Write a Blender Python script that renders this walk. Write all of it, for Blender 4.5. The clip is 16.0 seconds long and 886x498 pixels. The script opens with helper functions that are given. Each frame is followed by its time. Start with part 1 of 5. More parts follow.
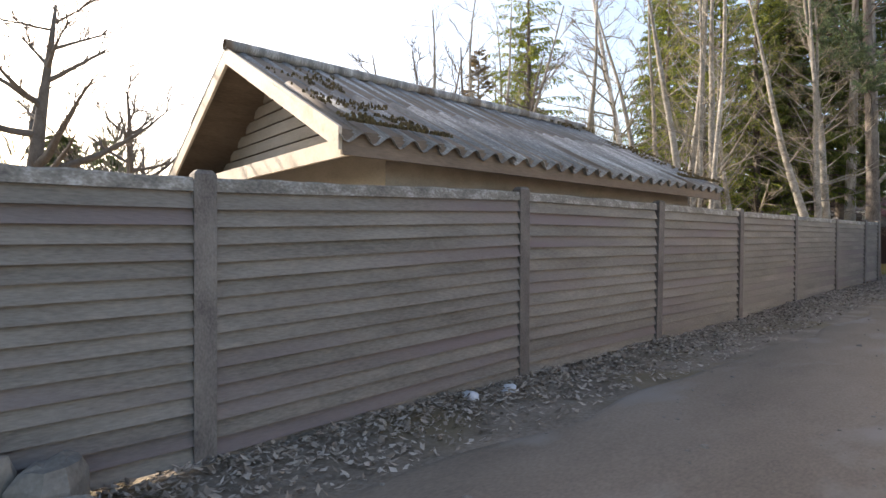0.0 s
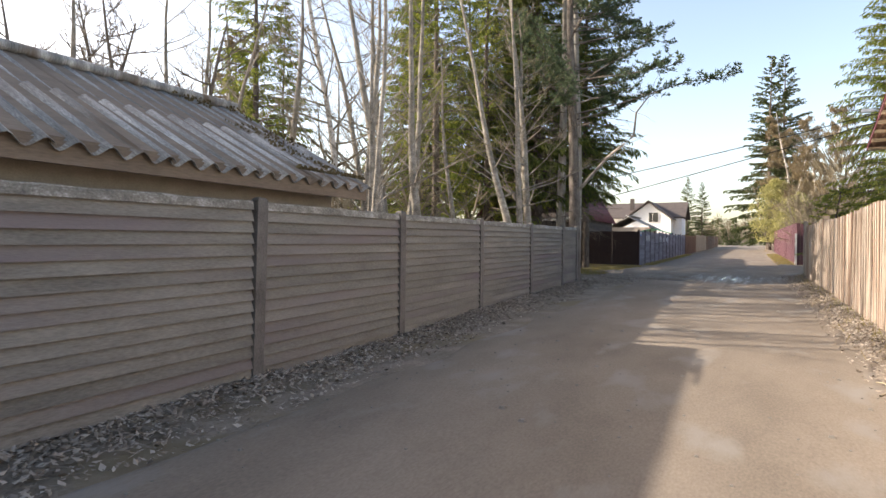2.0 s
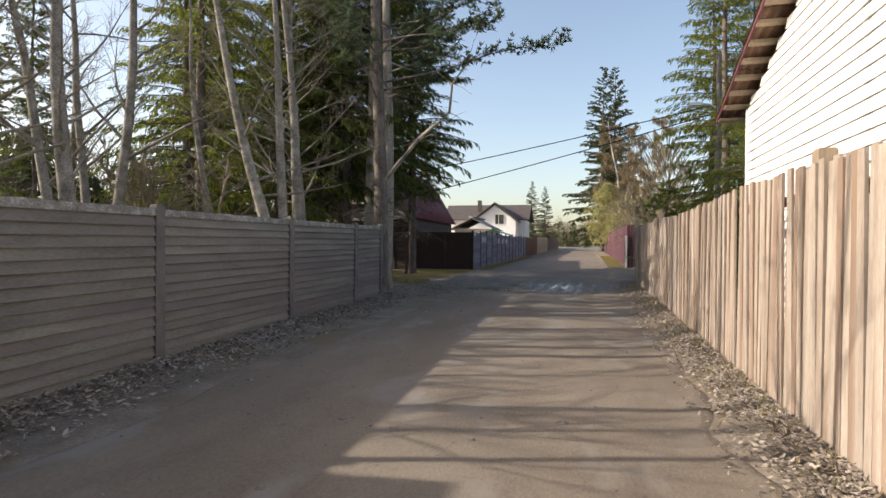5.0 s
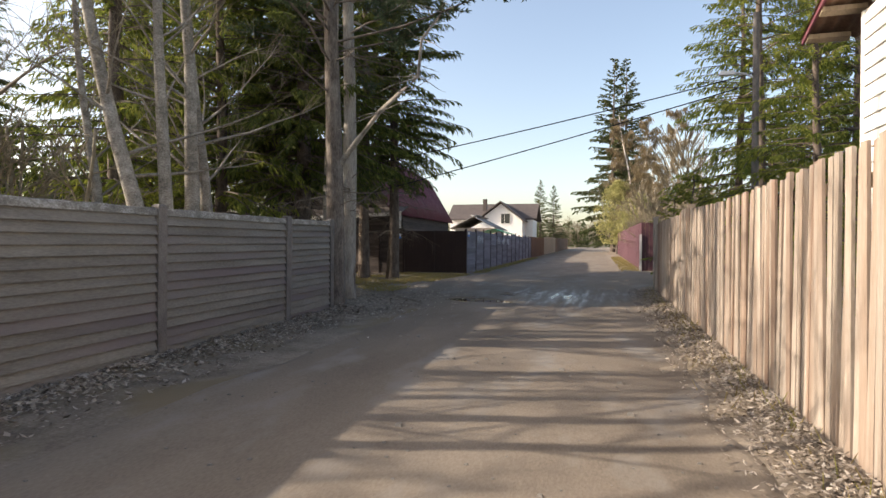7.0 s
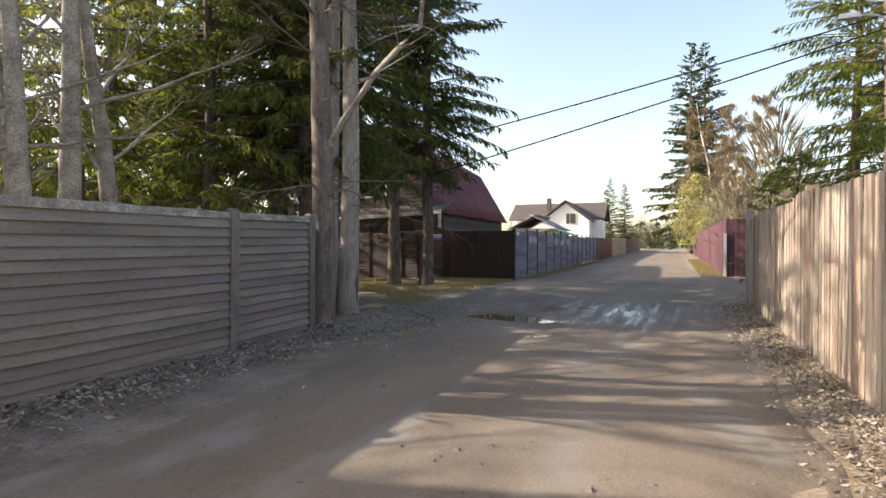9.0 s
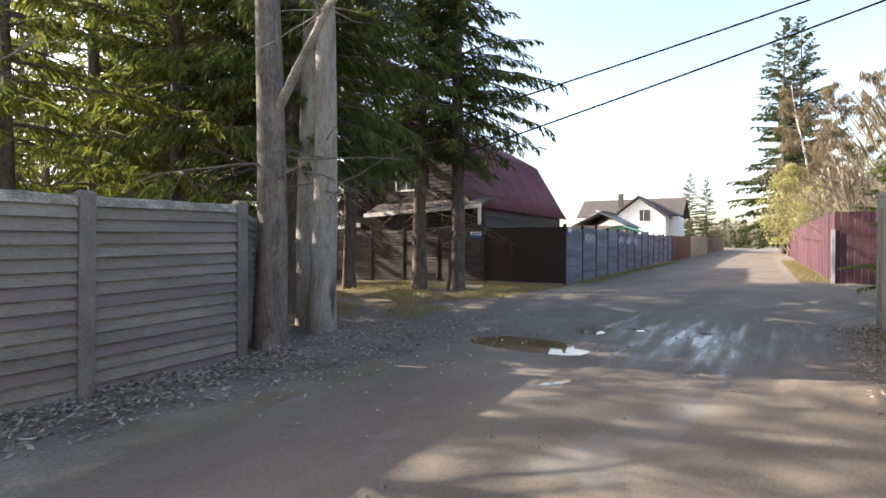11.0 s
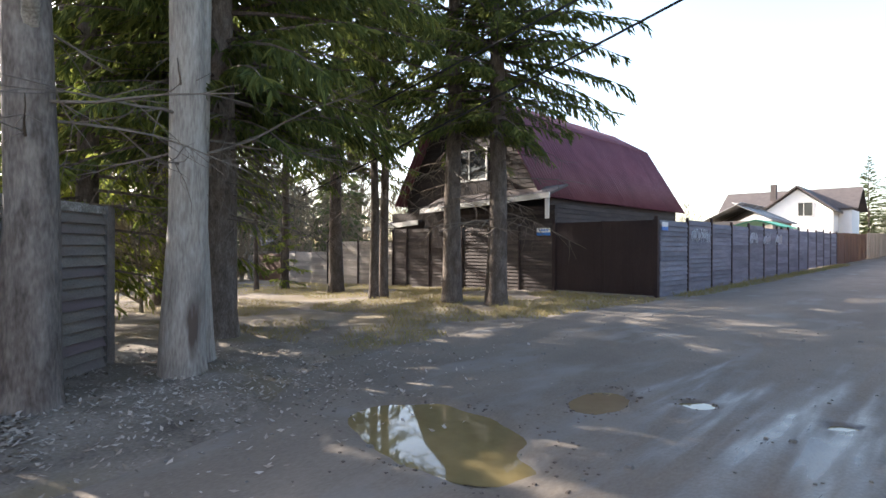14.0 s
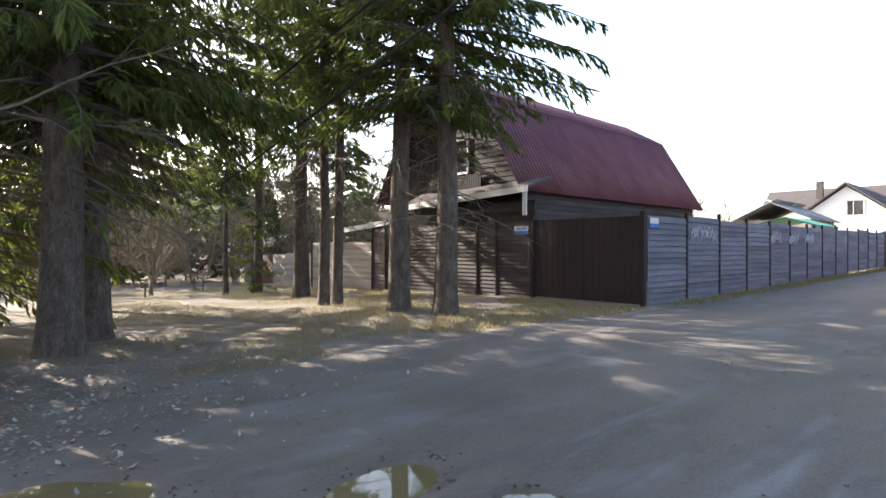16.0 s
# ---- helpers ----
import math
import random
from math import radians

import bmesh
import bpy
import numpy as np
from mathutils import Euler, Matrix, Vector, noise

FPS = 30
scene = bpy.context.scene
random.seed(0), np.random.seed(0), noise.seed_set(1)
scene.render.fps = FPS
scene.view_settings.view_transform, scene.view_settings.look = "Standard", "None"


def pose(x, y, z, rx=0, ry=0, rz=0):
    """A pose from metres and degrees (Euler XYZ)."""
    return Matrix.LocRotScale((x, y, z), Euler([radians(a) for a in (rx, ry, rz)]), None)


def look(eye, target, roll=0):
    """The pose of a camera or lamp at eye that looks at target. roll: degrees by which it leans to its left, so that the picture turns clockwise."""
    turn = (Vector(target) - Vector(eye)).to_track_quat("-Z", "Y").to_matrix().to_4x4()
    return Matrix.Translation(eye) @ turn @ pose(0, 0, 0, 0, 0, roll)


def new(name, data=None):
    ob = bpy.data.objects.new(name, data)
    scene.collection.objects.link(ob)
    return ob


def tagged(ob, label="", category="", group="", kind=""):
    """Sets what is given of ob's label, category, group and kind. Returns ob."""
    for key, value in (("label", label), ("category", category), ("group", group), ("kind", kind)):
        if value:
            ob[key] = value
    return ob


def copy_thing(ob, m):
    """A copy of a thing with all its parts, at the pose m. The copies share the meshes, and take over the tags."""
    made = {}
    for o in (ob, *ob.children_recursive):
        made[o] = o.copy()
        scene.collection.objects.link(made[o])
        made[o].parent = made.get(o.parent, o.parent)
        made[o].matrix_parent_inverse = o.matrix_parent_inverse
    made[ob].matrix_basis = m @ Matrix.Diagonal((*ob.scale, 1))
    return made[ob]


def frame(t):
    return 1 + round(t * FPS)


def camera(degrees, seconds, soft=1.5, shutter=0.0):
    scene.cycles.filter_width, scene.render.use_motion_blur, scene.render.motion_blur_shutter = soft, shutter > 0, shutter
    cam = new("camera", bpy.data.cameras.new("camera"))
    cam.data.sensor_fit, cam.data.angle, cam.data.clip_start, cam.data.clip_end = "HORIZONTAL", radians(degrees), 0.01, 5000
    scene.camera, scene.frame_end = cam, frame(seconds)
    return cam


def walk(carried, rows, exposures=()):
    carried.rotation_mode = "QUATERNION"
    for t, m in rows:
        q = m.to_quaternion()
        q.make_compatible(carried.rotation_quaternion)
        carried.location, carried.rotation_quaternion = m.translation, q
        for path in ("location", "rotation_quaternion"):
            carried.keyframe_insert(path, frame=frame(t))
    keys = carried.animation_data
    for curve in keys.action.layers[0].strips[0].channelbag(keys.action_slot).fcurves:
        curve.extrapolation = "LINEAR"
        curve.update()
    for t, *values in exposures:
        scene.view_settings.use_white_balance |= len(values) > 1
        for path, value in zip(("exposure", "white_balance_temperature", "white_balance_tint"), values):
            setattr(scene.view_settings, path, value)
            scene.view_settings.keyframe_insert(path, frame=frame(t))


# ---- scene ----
cam = camera(77.8, 16.0)
METRES, EYE, TILT, LEAN, TURN = 25.5, 1.4, -3.9, 0.0, 50.0
ROWS = [
    (0.0, 0.0, 0.0, 0.0, -0.02, 3.26, -0.29),
    (0.5, 0.0264, 0.011, 0.0008, -3.97, 3.46, 0.14),
    (1.0, 0.0532, 0.0259, 0.0032, -6.36, 3.23, 0.09),
    (1.5, 0.085, 0.0411, 0.0105, -14.48, 3.06, 0.34),
    (2.0, 0.1163, 0.0569, 0.009, -20.71, 3.1, 0.85),
    (2.5, 0.1442, 0.0738, 0.0105, -27.8, 3.04, 1.2),
    (3.0, 0.1697, 0.0964, 0.0119, -30.72, 2.94, 1.37),
    (3.5, 0.1967, 0.1181, 0.0124, -33.62, 2.91, 1.62),
    (4.0, 0.2199, 0.1398, 0.0155, -34.34, 2.91, 1.61),
    (4.5, 0.248, 0.159, 0.0173, -34.86, 2.94, 1.75),
    (5.0, 0.2735, 0.1794, 0.0201, -35.19, 2.92, 1.71),
    (7.5, 0.4044, 0.2853, 0.0275, -33.18, 3.1, 1.75),
    (8.0, 0.4281, 0.3059, 0.0289, -30.28, 3.16, 1.56),
    (8.5, 0.4539, 0.3232, 0.0303, -28.48, 3.31, 1.54),
    (11.0, 0.5698, 0.4246, 0.0385, -19.73, 3.45, 0.97),
    (11.5, 0.593, 0.4453, 0.04, -17.25, 3.49, 0.84),
    (12.0, 0.6152, 0.4664, 0.0425, -14.71, 3.51, 0.73),
    (12.5, 0.6384, 0.4847, 0.044, -13.69, 3.56, 0.65),
    (13.0, 0.661, 0.5042, 0.0441, -11.57, 3.61, 0.62),
    (13.5, 0.684, 0.5214, 0.0449, -9.44, 3.68, 0.46),
    (14.0, 0.7052, 0.5408, 0.0466, -5.93, 3.66, 0.2),
    (14.5, 0.7269, 0.5575, 0.0477, -4.74, 3.75, 0.17),
    (15.0, 0.7468, 0.575, 0.0485, -3.7, 3.75, 0.08),
    (15.5, 0.768, 0.5887, 0.0494, -3.14, 3.85, 0.03),
    (16.0, 0.7887, 0.6036, 0.0497, -1.95, 3.87, -0.04),
]
walk(cam, [(t, pose(0, 0, EYE, TILT, LEAN, TURN) @ pose(METRES * x, METRES * y, METRES * z, 90 + pitch, roll, yaw)) for t, x, y, z, yaw, pitch, roll in ROWS],
     [(0, 1.52, 7350, 14), (1.5, 1.52, 7450, 14), (3.5, 0.88, 7400, 14), (5, 0.84, 7250, 13), (8, 1.28, 7600, 14), (11, 1.8, 7100, 13), (13, 2.0, 6800, 13), (16, 2.1, 6750, 12)])

# ---------- world, sun ----------
SUN_DIR = Vector((-1.0, -0.27, 0.535)).normalized()
world = bpy.data.worlds.new("world")
scene.world = world
world.use_nodes = True
wn = world.node_tree
sky = wn.nodes.new("ShaderNodeTexSky")
sky.sky_type = "NISHITA"
sky.sun_disc = False
sky.sun_elevation = math.asin(SUN_DIR.z)
sky.sun_rotation = math.atan2(SUN_DIR.x, SUN_DIR.y)
sky.air_density = 1.0
sky.dust_density = 2.2
sky.ozone_density = 1.0
wn.nodes["Background"].inputs[1].default_value = 0.15
wn.links.new(sky.outputs[0], wn.nodes["Background"].inputs[0])
sun_data = bpy.data.lights.new("sun", "SUN")
sun_data.energy = 4.0
sun_data.angle = radians(0.53)
sun_data.color = (1.0, 0.94, 0.86)
sun = new("sun", sun_data)
sun.matrix_world = look((-60, -16, 40), (-60 - SUN_DIR.x, -16 - SUN_DIR.y, 40 - SUN_DIR.z))


# ---------- materials ----------
def material(name, stops, scale=4.0, stretch=(1, 1, 1), fine=60.0, rough=0.85, bump=0.3, rand=0.0,
             metal=0.0, patch=None, spec=0.3, translucent=0.0):
    """Colours along a two-scale noise in world space; rand varies it by object; patch = (colour, scale, from, to)."""
    m = bpy.data.materials.new(name)
    m.use_nodes = True
    n, l = m.node_tree.nodes, m.node_tree.links
    b = n["Principled BSDF"]
    geo = n.new("ShaderNodeNewGeometry")
    mp = n.new("ShaderNodeMapping")
    mp.inputs["Scale"].default_value = stretch
    l.new(geo.outputs["Position"], mp.inputs[0])
    info = n.new("ShaderNodeObjectInfo")
    off = n.new("ShaderNodeVectorMath")
    off.operation = "MULTIPLY_ADD"
    comb = n.new("ShaderNodeCombineXYZ")
    for i in range(3):
        l.new(info.outputs["Random"], comb.inputs[i])
    l.new(comb.outputs[0], off.inputs[0])
    off.inputs[1].default_value = (37.0, 23.0, 51.0) if rand else (0, 0, 0)
    l.new(mp.outputs[0], off.inputs[2])
    n1 = n.new("ShaderNodeTexNoise")
    n1.inputs["Scale"].default_value = scale
    n1.inputs["Detail"].default_value = 6
    n1.inputs["Roughness"].default_value = 0.6
    n2 = n.new("ShaderNodeTexNoise")
    n2.inputs["Scale"].default_value = fine
    n2.inputs["Detail"].default_value = 4
    for q in (n1, n2):
        l.new(off.outputs[0], q.inputs["Vector"])
    mix = n.new("ShaderNodeMix")
    mix.inputs["Factor"].default_value = 0.4
    l.new(n1.outputs["Fac"], mix.inputs["A"])
    l.new(n2.outputs["Fac"], mix.inputs["B"])
    ramp = n.new("ShaderNodeValToRGB")
    el = ramp.color_ramp.elements
    k = len(stops)
    while len(el) < k:
        el.new(0.5)
    for i, c in enumerate(stops):
        el[i].position = 0.32 + 0.36 * i / max(1, k - 1)
        el[i].color = (*c, 1)
    l.new(mix.outputs["Result"], ramp.inputs[0])
    out = ramp.outputs[0]
    if patch:
        pc, ps, p0, p1 = patch
        n3 = n.new("ShaderNodeTexNoise")
        n3.inputs["Scale"].default_value = ps
        n3.inputs["Detail"].default_value = 7
        l.new(off.outputs[0], n3.inputs["Vector"])
        mr = n.new("ShaderNodeMapRange")
        mr.inputs[1].default_value, mr.inputs[2].default_value = p0, p1
        l.new(n3.outputs["Fac"], mr.inputs[0])
        mc = n.new("ShaderNodeMix")
        mc.data_type = "RGBA"
        l.new(mr.outputs[0], mc.inputs["Factor"])
        l.new(out, mc.inputs["A"])
        mc.inputs["B"].default_value = (*pc, 1)
        out = mc.outputs["Result"]
    if rand:
        hv = n.new("ShaderNodeHueSaturation")
        r2 = n.new("ShaderNodeMapRange")
        r2.inputs[3].default_value, r2.inputs[4].default_value = 1 - rand, 1 + rand
        l.new(info.outputs["Random"], r2.inputs[0])
        l.new(r2.outputs[0], hv.inputs["Value"])
        l.new(out, hv.inputs["Color"])
        out = hv.outputs[0]
    l.new(out, b.inputs["Base Color"])
    b.inputs["Roughness"].default_value = rough
    b.inputs["Metallic"].default_value = metal
    b.inputs["Specular IOR Level"].default_value = spec
    if bump:
        bp = n.new("ShaderNodeBump")
        bp.inputs["Strength"].default_value = bump
        bp.inputs["Distance"].default_value = 0.02
        l.new(mix.outputs["Result"], bp.inputs["Height"])
        l.new(bp.outputs[0], b.inputs["Normal"])
    if translucent:
        tr = n.new("ShaderNodeBsdfTranslucent")
        l.new(out, tr.inputs[0])
        ms = n.new("ShaderNodeMixShader")
        ms.inputs[0].default_value = translucent
        l.new(b.outputs[0], ms.inputs[1])
        l.new(tr.outputs[0], ms.inputs[2])
        l.new(ms.outputs[0], n["Material Output"].inputs[0])
    return m


def leafy(name, stops, translucent=0.35):
    """Foliage: colour varied by island and by tree."""
    m = bpy.data.materials.new(name)
    m.use_nodes = True
    n, l = m.node_tree.nodes, m.node_tree.links
    b = n["Principled BSDF"]
    geo = n.new("ShaderNodeNewGeometry")
    nz = n.new("ShaderNodeTexNoise")
    nz.inputs["Scale"].default_value = 0.8
    l.new(geo.outputs["Position"], nz.inputs["Vector"])
    mix = n.new("ShaderNodeMix")
    mix.inputs["Factor"].default_value = 0.45
    l.new(geo.outputs["Random Per Island"], mix.inputs["A"])
    l.new(nz.outputs["Fac"], mix.inputs["B"])
    ramp = n.new("ShaderNodeValToRGB")
    el = ramp.color_ramp.elements
    while len(el) < len(stops):
        el.new(0.5)
    for i, c in enumerate(stops):
        el[i].position = 0.15 + 0.7 * i / (len(stops) - 1)
        el[i].color = (*c, 1)
    l.new(mix.outputs["Result"], ramp.inputs[0])
    l.new(ramp.outputs[0], b.inputs["Base Color"])
    b.inputs["Roughness"].default_value = 0.7
    b.inputs["Specular IOR Level"].default_value = 0.2
    tr = n.new("ShaderNodeBsdfTranslucent")
    l.new(ramp.outputs[0], tr.inputs[0])
    ms = n.new("ShaderNodeMixShader")
    ms.inputs[0].default_value = translucent
    l.new(b.outputs[0], ms.inputs[1])
    l.new(tr.outputs[0], ms.inputs[2])
    l.new(ms.outputs[0], n["Material Output"].inputs[0])
    return m


M_slat = material("concrete_slat", [(0.11, 0.102, 0.092), (0.178, 0.166, 0.148), (0.245, 0.23, 0.205)], 2.2, (1, 0.35, 1.6), 45, 0.9, 0.35, 0.07,
                  patch=((0.15, 0.125, 0.13), 0.55, 0.5, 0.66))
M_slat_top = material("concrete_slat_top", [(0.09, 0.085, 0.08), (0.2, 0.19, 0.17), (0.42, 0.42, 0.41)], 7, (1, 0.7, 1), 50, 0.92, 0.6, 0.1)
M_post = material("concrete_post", [(0.075, 0.068, 0.064), (0.14, 0.128, 0.12), (0.2, 0.186, 0.17)], 5, (1, 1, 0.6), 70, 0.92, 0.5, 0.1)
M_plank = material("bare_plank", [(0.21, 0.17, 0.137), (0.335, 0.285, 0.238), (0.43, 0.378, 0.325)], 5, (1, 2.2, 0.18), 60, 0.85, 0.45, 0.1,
                   patch=((0.25, 0.175, 0.13), 1.1, 0.48, 0.62))
M_plankpost = material("timber_post", [(0.22, 0.17, 0.12), (0.38, 0.3, 0.22)], 6, (1, 1, 0.2), 50, 0.85, 0.3, 0.1)
M_white_siding = material("white_siding", [(0.76, 0.76, 0.74), (0.82, 0.82, 0.8)], 2, (1, 1, 1), 30, 0.55, 0.05, 0.02)
M_white_wall = material("white_render", [(0.72, 0.72, 0.72), (0.8, 0.8, 0.79)], 1.5, (1, 1, 1), 30, 0.8, 0.1)
M_trim_cream = material("cream_board", [(0.4, 0.35, 0.28), (0.56, 0.5, 0.42)], 4, (1, 1, 1), 40, 0.8, 0.15, patch=((0.4, 0.33, 0.25), 3, 0.58, 0.7))
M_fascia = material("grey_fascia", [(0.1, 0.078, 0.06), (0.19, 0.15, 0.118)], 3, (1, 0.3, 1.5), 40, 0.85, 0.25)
M_gable = material("grey_board", [(0.2, 0.185, 0.165), (0.3, 0.28, 0.25)], 4, (0.4, 1, 1.5), 50, 0.85, 0.25, 0.1)
M_slate = material("fibre_cement", [(0.07, 0.07, 0.07), (0.21, 0.21, 0.205), (0.52, 0.52, 0.51)], 1.5, (0.45, 4.2, 0.45), 40, 0.85, 0.35, 0.18,
                   patch=((0.13, 0.1, 0.075), 0.7, 0.56, 0.68))
M_moss = leafy("moss", [(0.05, 0.037, 0.02), (0.1, 0.075, 0.035), (0.13, 0.1, 0.04)], 0.1)
M_redroof = material("maroon_roof", [(0.1, 0.03, 0.042), (0.15, 0.048, 0.06), (0.2, 0.08, 0.088)], 1.0, (1, 1, 1), 30, 0.5, 0.1, 0.05)
M_darkroof = material("dark_roof", [(0.06, 0.05, 0.05), (0.1, 0.085, 0.08)], 2, (1, 1, 1), 30, 0.75, 0.15)
M_brownsheet = material("brown_sheet", [(0.1, 0.06, 0.045), (0.19, 0.11, 0.075), (0.25, 0.17, 0.12)], 3, (1, 1, 1), 40, 0.75, 0.2)
M_darkwood = material("dark_board", [(0.03, 0.022, 0.021), (0.058, 0.044, 0.04), (0.095, 0.075, 0.067)], 3, (0.3, 0.3, 1.6), 50, 0.75, 0.3, 0.25)
# dark_board darkened further, tree shade on the gable painted into the colour
M_darkwood_shaded = material("shaded_dark_board", [(0.018, 0.014, 0.014), (0.035, 0.027, 0.026), (0.055, 0.044, 0.04)], 3, (0.3, 0.3, 1.6), 50, 0.8, 0.3, 0.2)
M_palewood = material("pale_board", [(0.22, 0.19, 0.16), (0.36, 0.32, 0.28)], 3, (0.3, 0.3, 1.6), 50, 0.85, 0.3, 0.2)
M_darkmetal = material("dark_metal", [(0.026, 0.017, 0.017), (0.043, 0.029, 0.028)], 2, (1, 1, 0.5), 30, 0.6, 0.05, spec=0.2)
M_blueslat = material("blue_grey_board", [(0.1, 0.1, 0.125), (0.17, 0.17, 0.2), (0.24, 0.24, 0.27)], 3, (1, 0.3, 1.6), 50, 0.85, 0.3, 0.22)
M_maroonplank = material("maroon_plank", [(0.075, 0.032, 0.042), (0.13, 0.06, 0.072)], 3, (1, 1, 0.3), 40, 0.7, 0.15, 0.15)
M_brownplank = material("brown_plank", [(0.09, 0.05, 0.035), (0.16, 0.09, 0.06)], 3, (1, 1, 0.3), 40, 0.8, 0.15, 0.15)
M_green = material("green_sheet", [(0.03, 0.25, 0.13), (0.05, 0.34, 0.19)], 2, (1, 1, 1), 30, 0.5, 0.05)
M_whitepaint = material("white_paint", [(0.62, 0.6, 0.57), (0.75, 0.74, 0.72)], 5, (1, 1, 1), 40, 0.6, 0.1)
M_blue = material("blue_enamel", [(0.03, 0.16, 0.5), (0.04, 0.2, 0.56)], 4, (1, 1, 1), 30, 0.4, 0)
M_wire = material("black_cable", [(0.015, 0.015, 0.015), (0.03, 0.03, 0.03)], 4, (1, 1, 1), 30, 0.6, 0)
M_lamp = material("grey_metal", [(0.45, 0.45, 0.45), (0.6, 0.6, 0.6)], 4, (1, 1, 1), 30, 0.5, 0, metal=0.3)
M_bark_pine = material("pine_bark", [(0.05, 0.04, 0.034), (0.14, 0.12, 0.105), (0.24, 0.215, 0.19)], 7, (1, 1, 0.3), 40, 0.95, 0.9, 0.1)
M_bark_bare = material("dead_trunk", [(0.13, 0.115, 0.1), (0.28, 0.255, 0.225), (0.42, 0.4, 0.36)], 6, (1, 1, 0.2), 45, 0.9, 0.9, 0.1,
                       patch=((0.1, 0.075, 0.06), 3, 0.6, 0.7))
M_bark_spruce = material("spruce_bark", [(0.045, 0.034, 0.027), (0.11, 0.088, 0.073), (0.195, 0.162, 0.138)], 9, (1, 1, 0.4), 50, 0.95, 0.9, 0.15)
M_bark_alder = material("alder_bark", [(0.09, 0.08, 0.066), (0.22, 0.2, 0.17), (0.38, 0.355, 0.315)], 5, (1, 1, 1.2), 40, 0.9, 0.4, 0.15)
M_bark_birch = material("birch_bark", [(0.12, 0.1, 0.085), (0.5, 0.46, 0.41), (0.64, 0.6, 0.55)], 5, (1, 1, 2.4), 40, 0.85, 0.3, 0.05)
M_bark_apple = material("dark_bark", [(0.075, 0.064, 0.054), (0.17, 0.145, 0.125)], 7, (1, 1, 1), 50, 0.95, 0.6)
M_twig = material("tan_twig", [(0.16, 0.135, 0.095), (0.29, 0.25, 0.18)], 3, (1, 1, 1), 20, 0.9, 0, 0.2)
M_twig_dead = material("grey_twig", [(0.09, 0.075, 0.06), (0.18, 0.15, 0.125)], 3, (1, 1, 1), 20, 0.9, 0, 0.2)
# needle colour lightened to stand for sunlit boughs
M_spruce = leafy("spruce_needles", [(0.08, 0.11, 0.03), (0.18, 0.22, 0.05), (0.36, 0.37, 0.08)], 0.6)
# same needles darkened: the canopy's shade is put into the colour
M_spruce_shaded = leafy("shaded_spruce_needles", [(0.055, 0.078, 0.028), (0.115, 0.145, 0.042), (0.23, 0.25, 0.065)], 0.5)
M_spruce_far = leafy("spruce_needles_far", [(0.05, 0.065, 0.035), (0.09, 0.115, 0.05), (0.15, 0.17, 0.07)], 0.45)
M_pine = leafy("pine_needles", [(0.065, 0.105, 0.07), (0.12, 0.165, 0.1), (0.19, 0.22, 0.11)], 0.5)
M_brown_crown = leafy("brown_crown", [(0.15, 0.115, 0.07), (0.24, 0.19, 0.12), (0.3, 0.25, 0.15)])
M_willow = leafy("willow_catkin", [(0.26, 0.26, 0.1), (0.38, 0.37, 0.16), (0.48, 0.46, 0.24)])
M_litter = leafy("dead_leaf", [(0.1, 0.08, 0.062), (0.3, 0.255, 0.21), (0.5, 0.455, 0.4)], 0.15)
M_straw = leafy("dry_grass", [(0.2, 0.155, 0.065), (0.36, 0.285, 0.12), (0.2, 0.23, 0.06)], 0.4)
M_stone = material("rubble", [(0.14, 0.13, 0.115), (0.25, 0.235, 0.21)], 6, (1, 1, 1), 40, 0.95, 0.5, 0.15)
M_plastic = material("pale_plastic", [(0.5, 0.52, 0.56), (0.62, 0.64, 0.68)], 6, (1, 1, 1), 30, 0.4, 0.2)


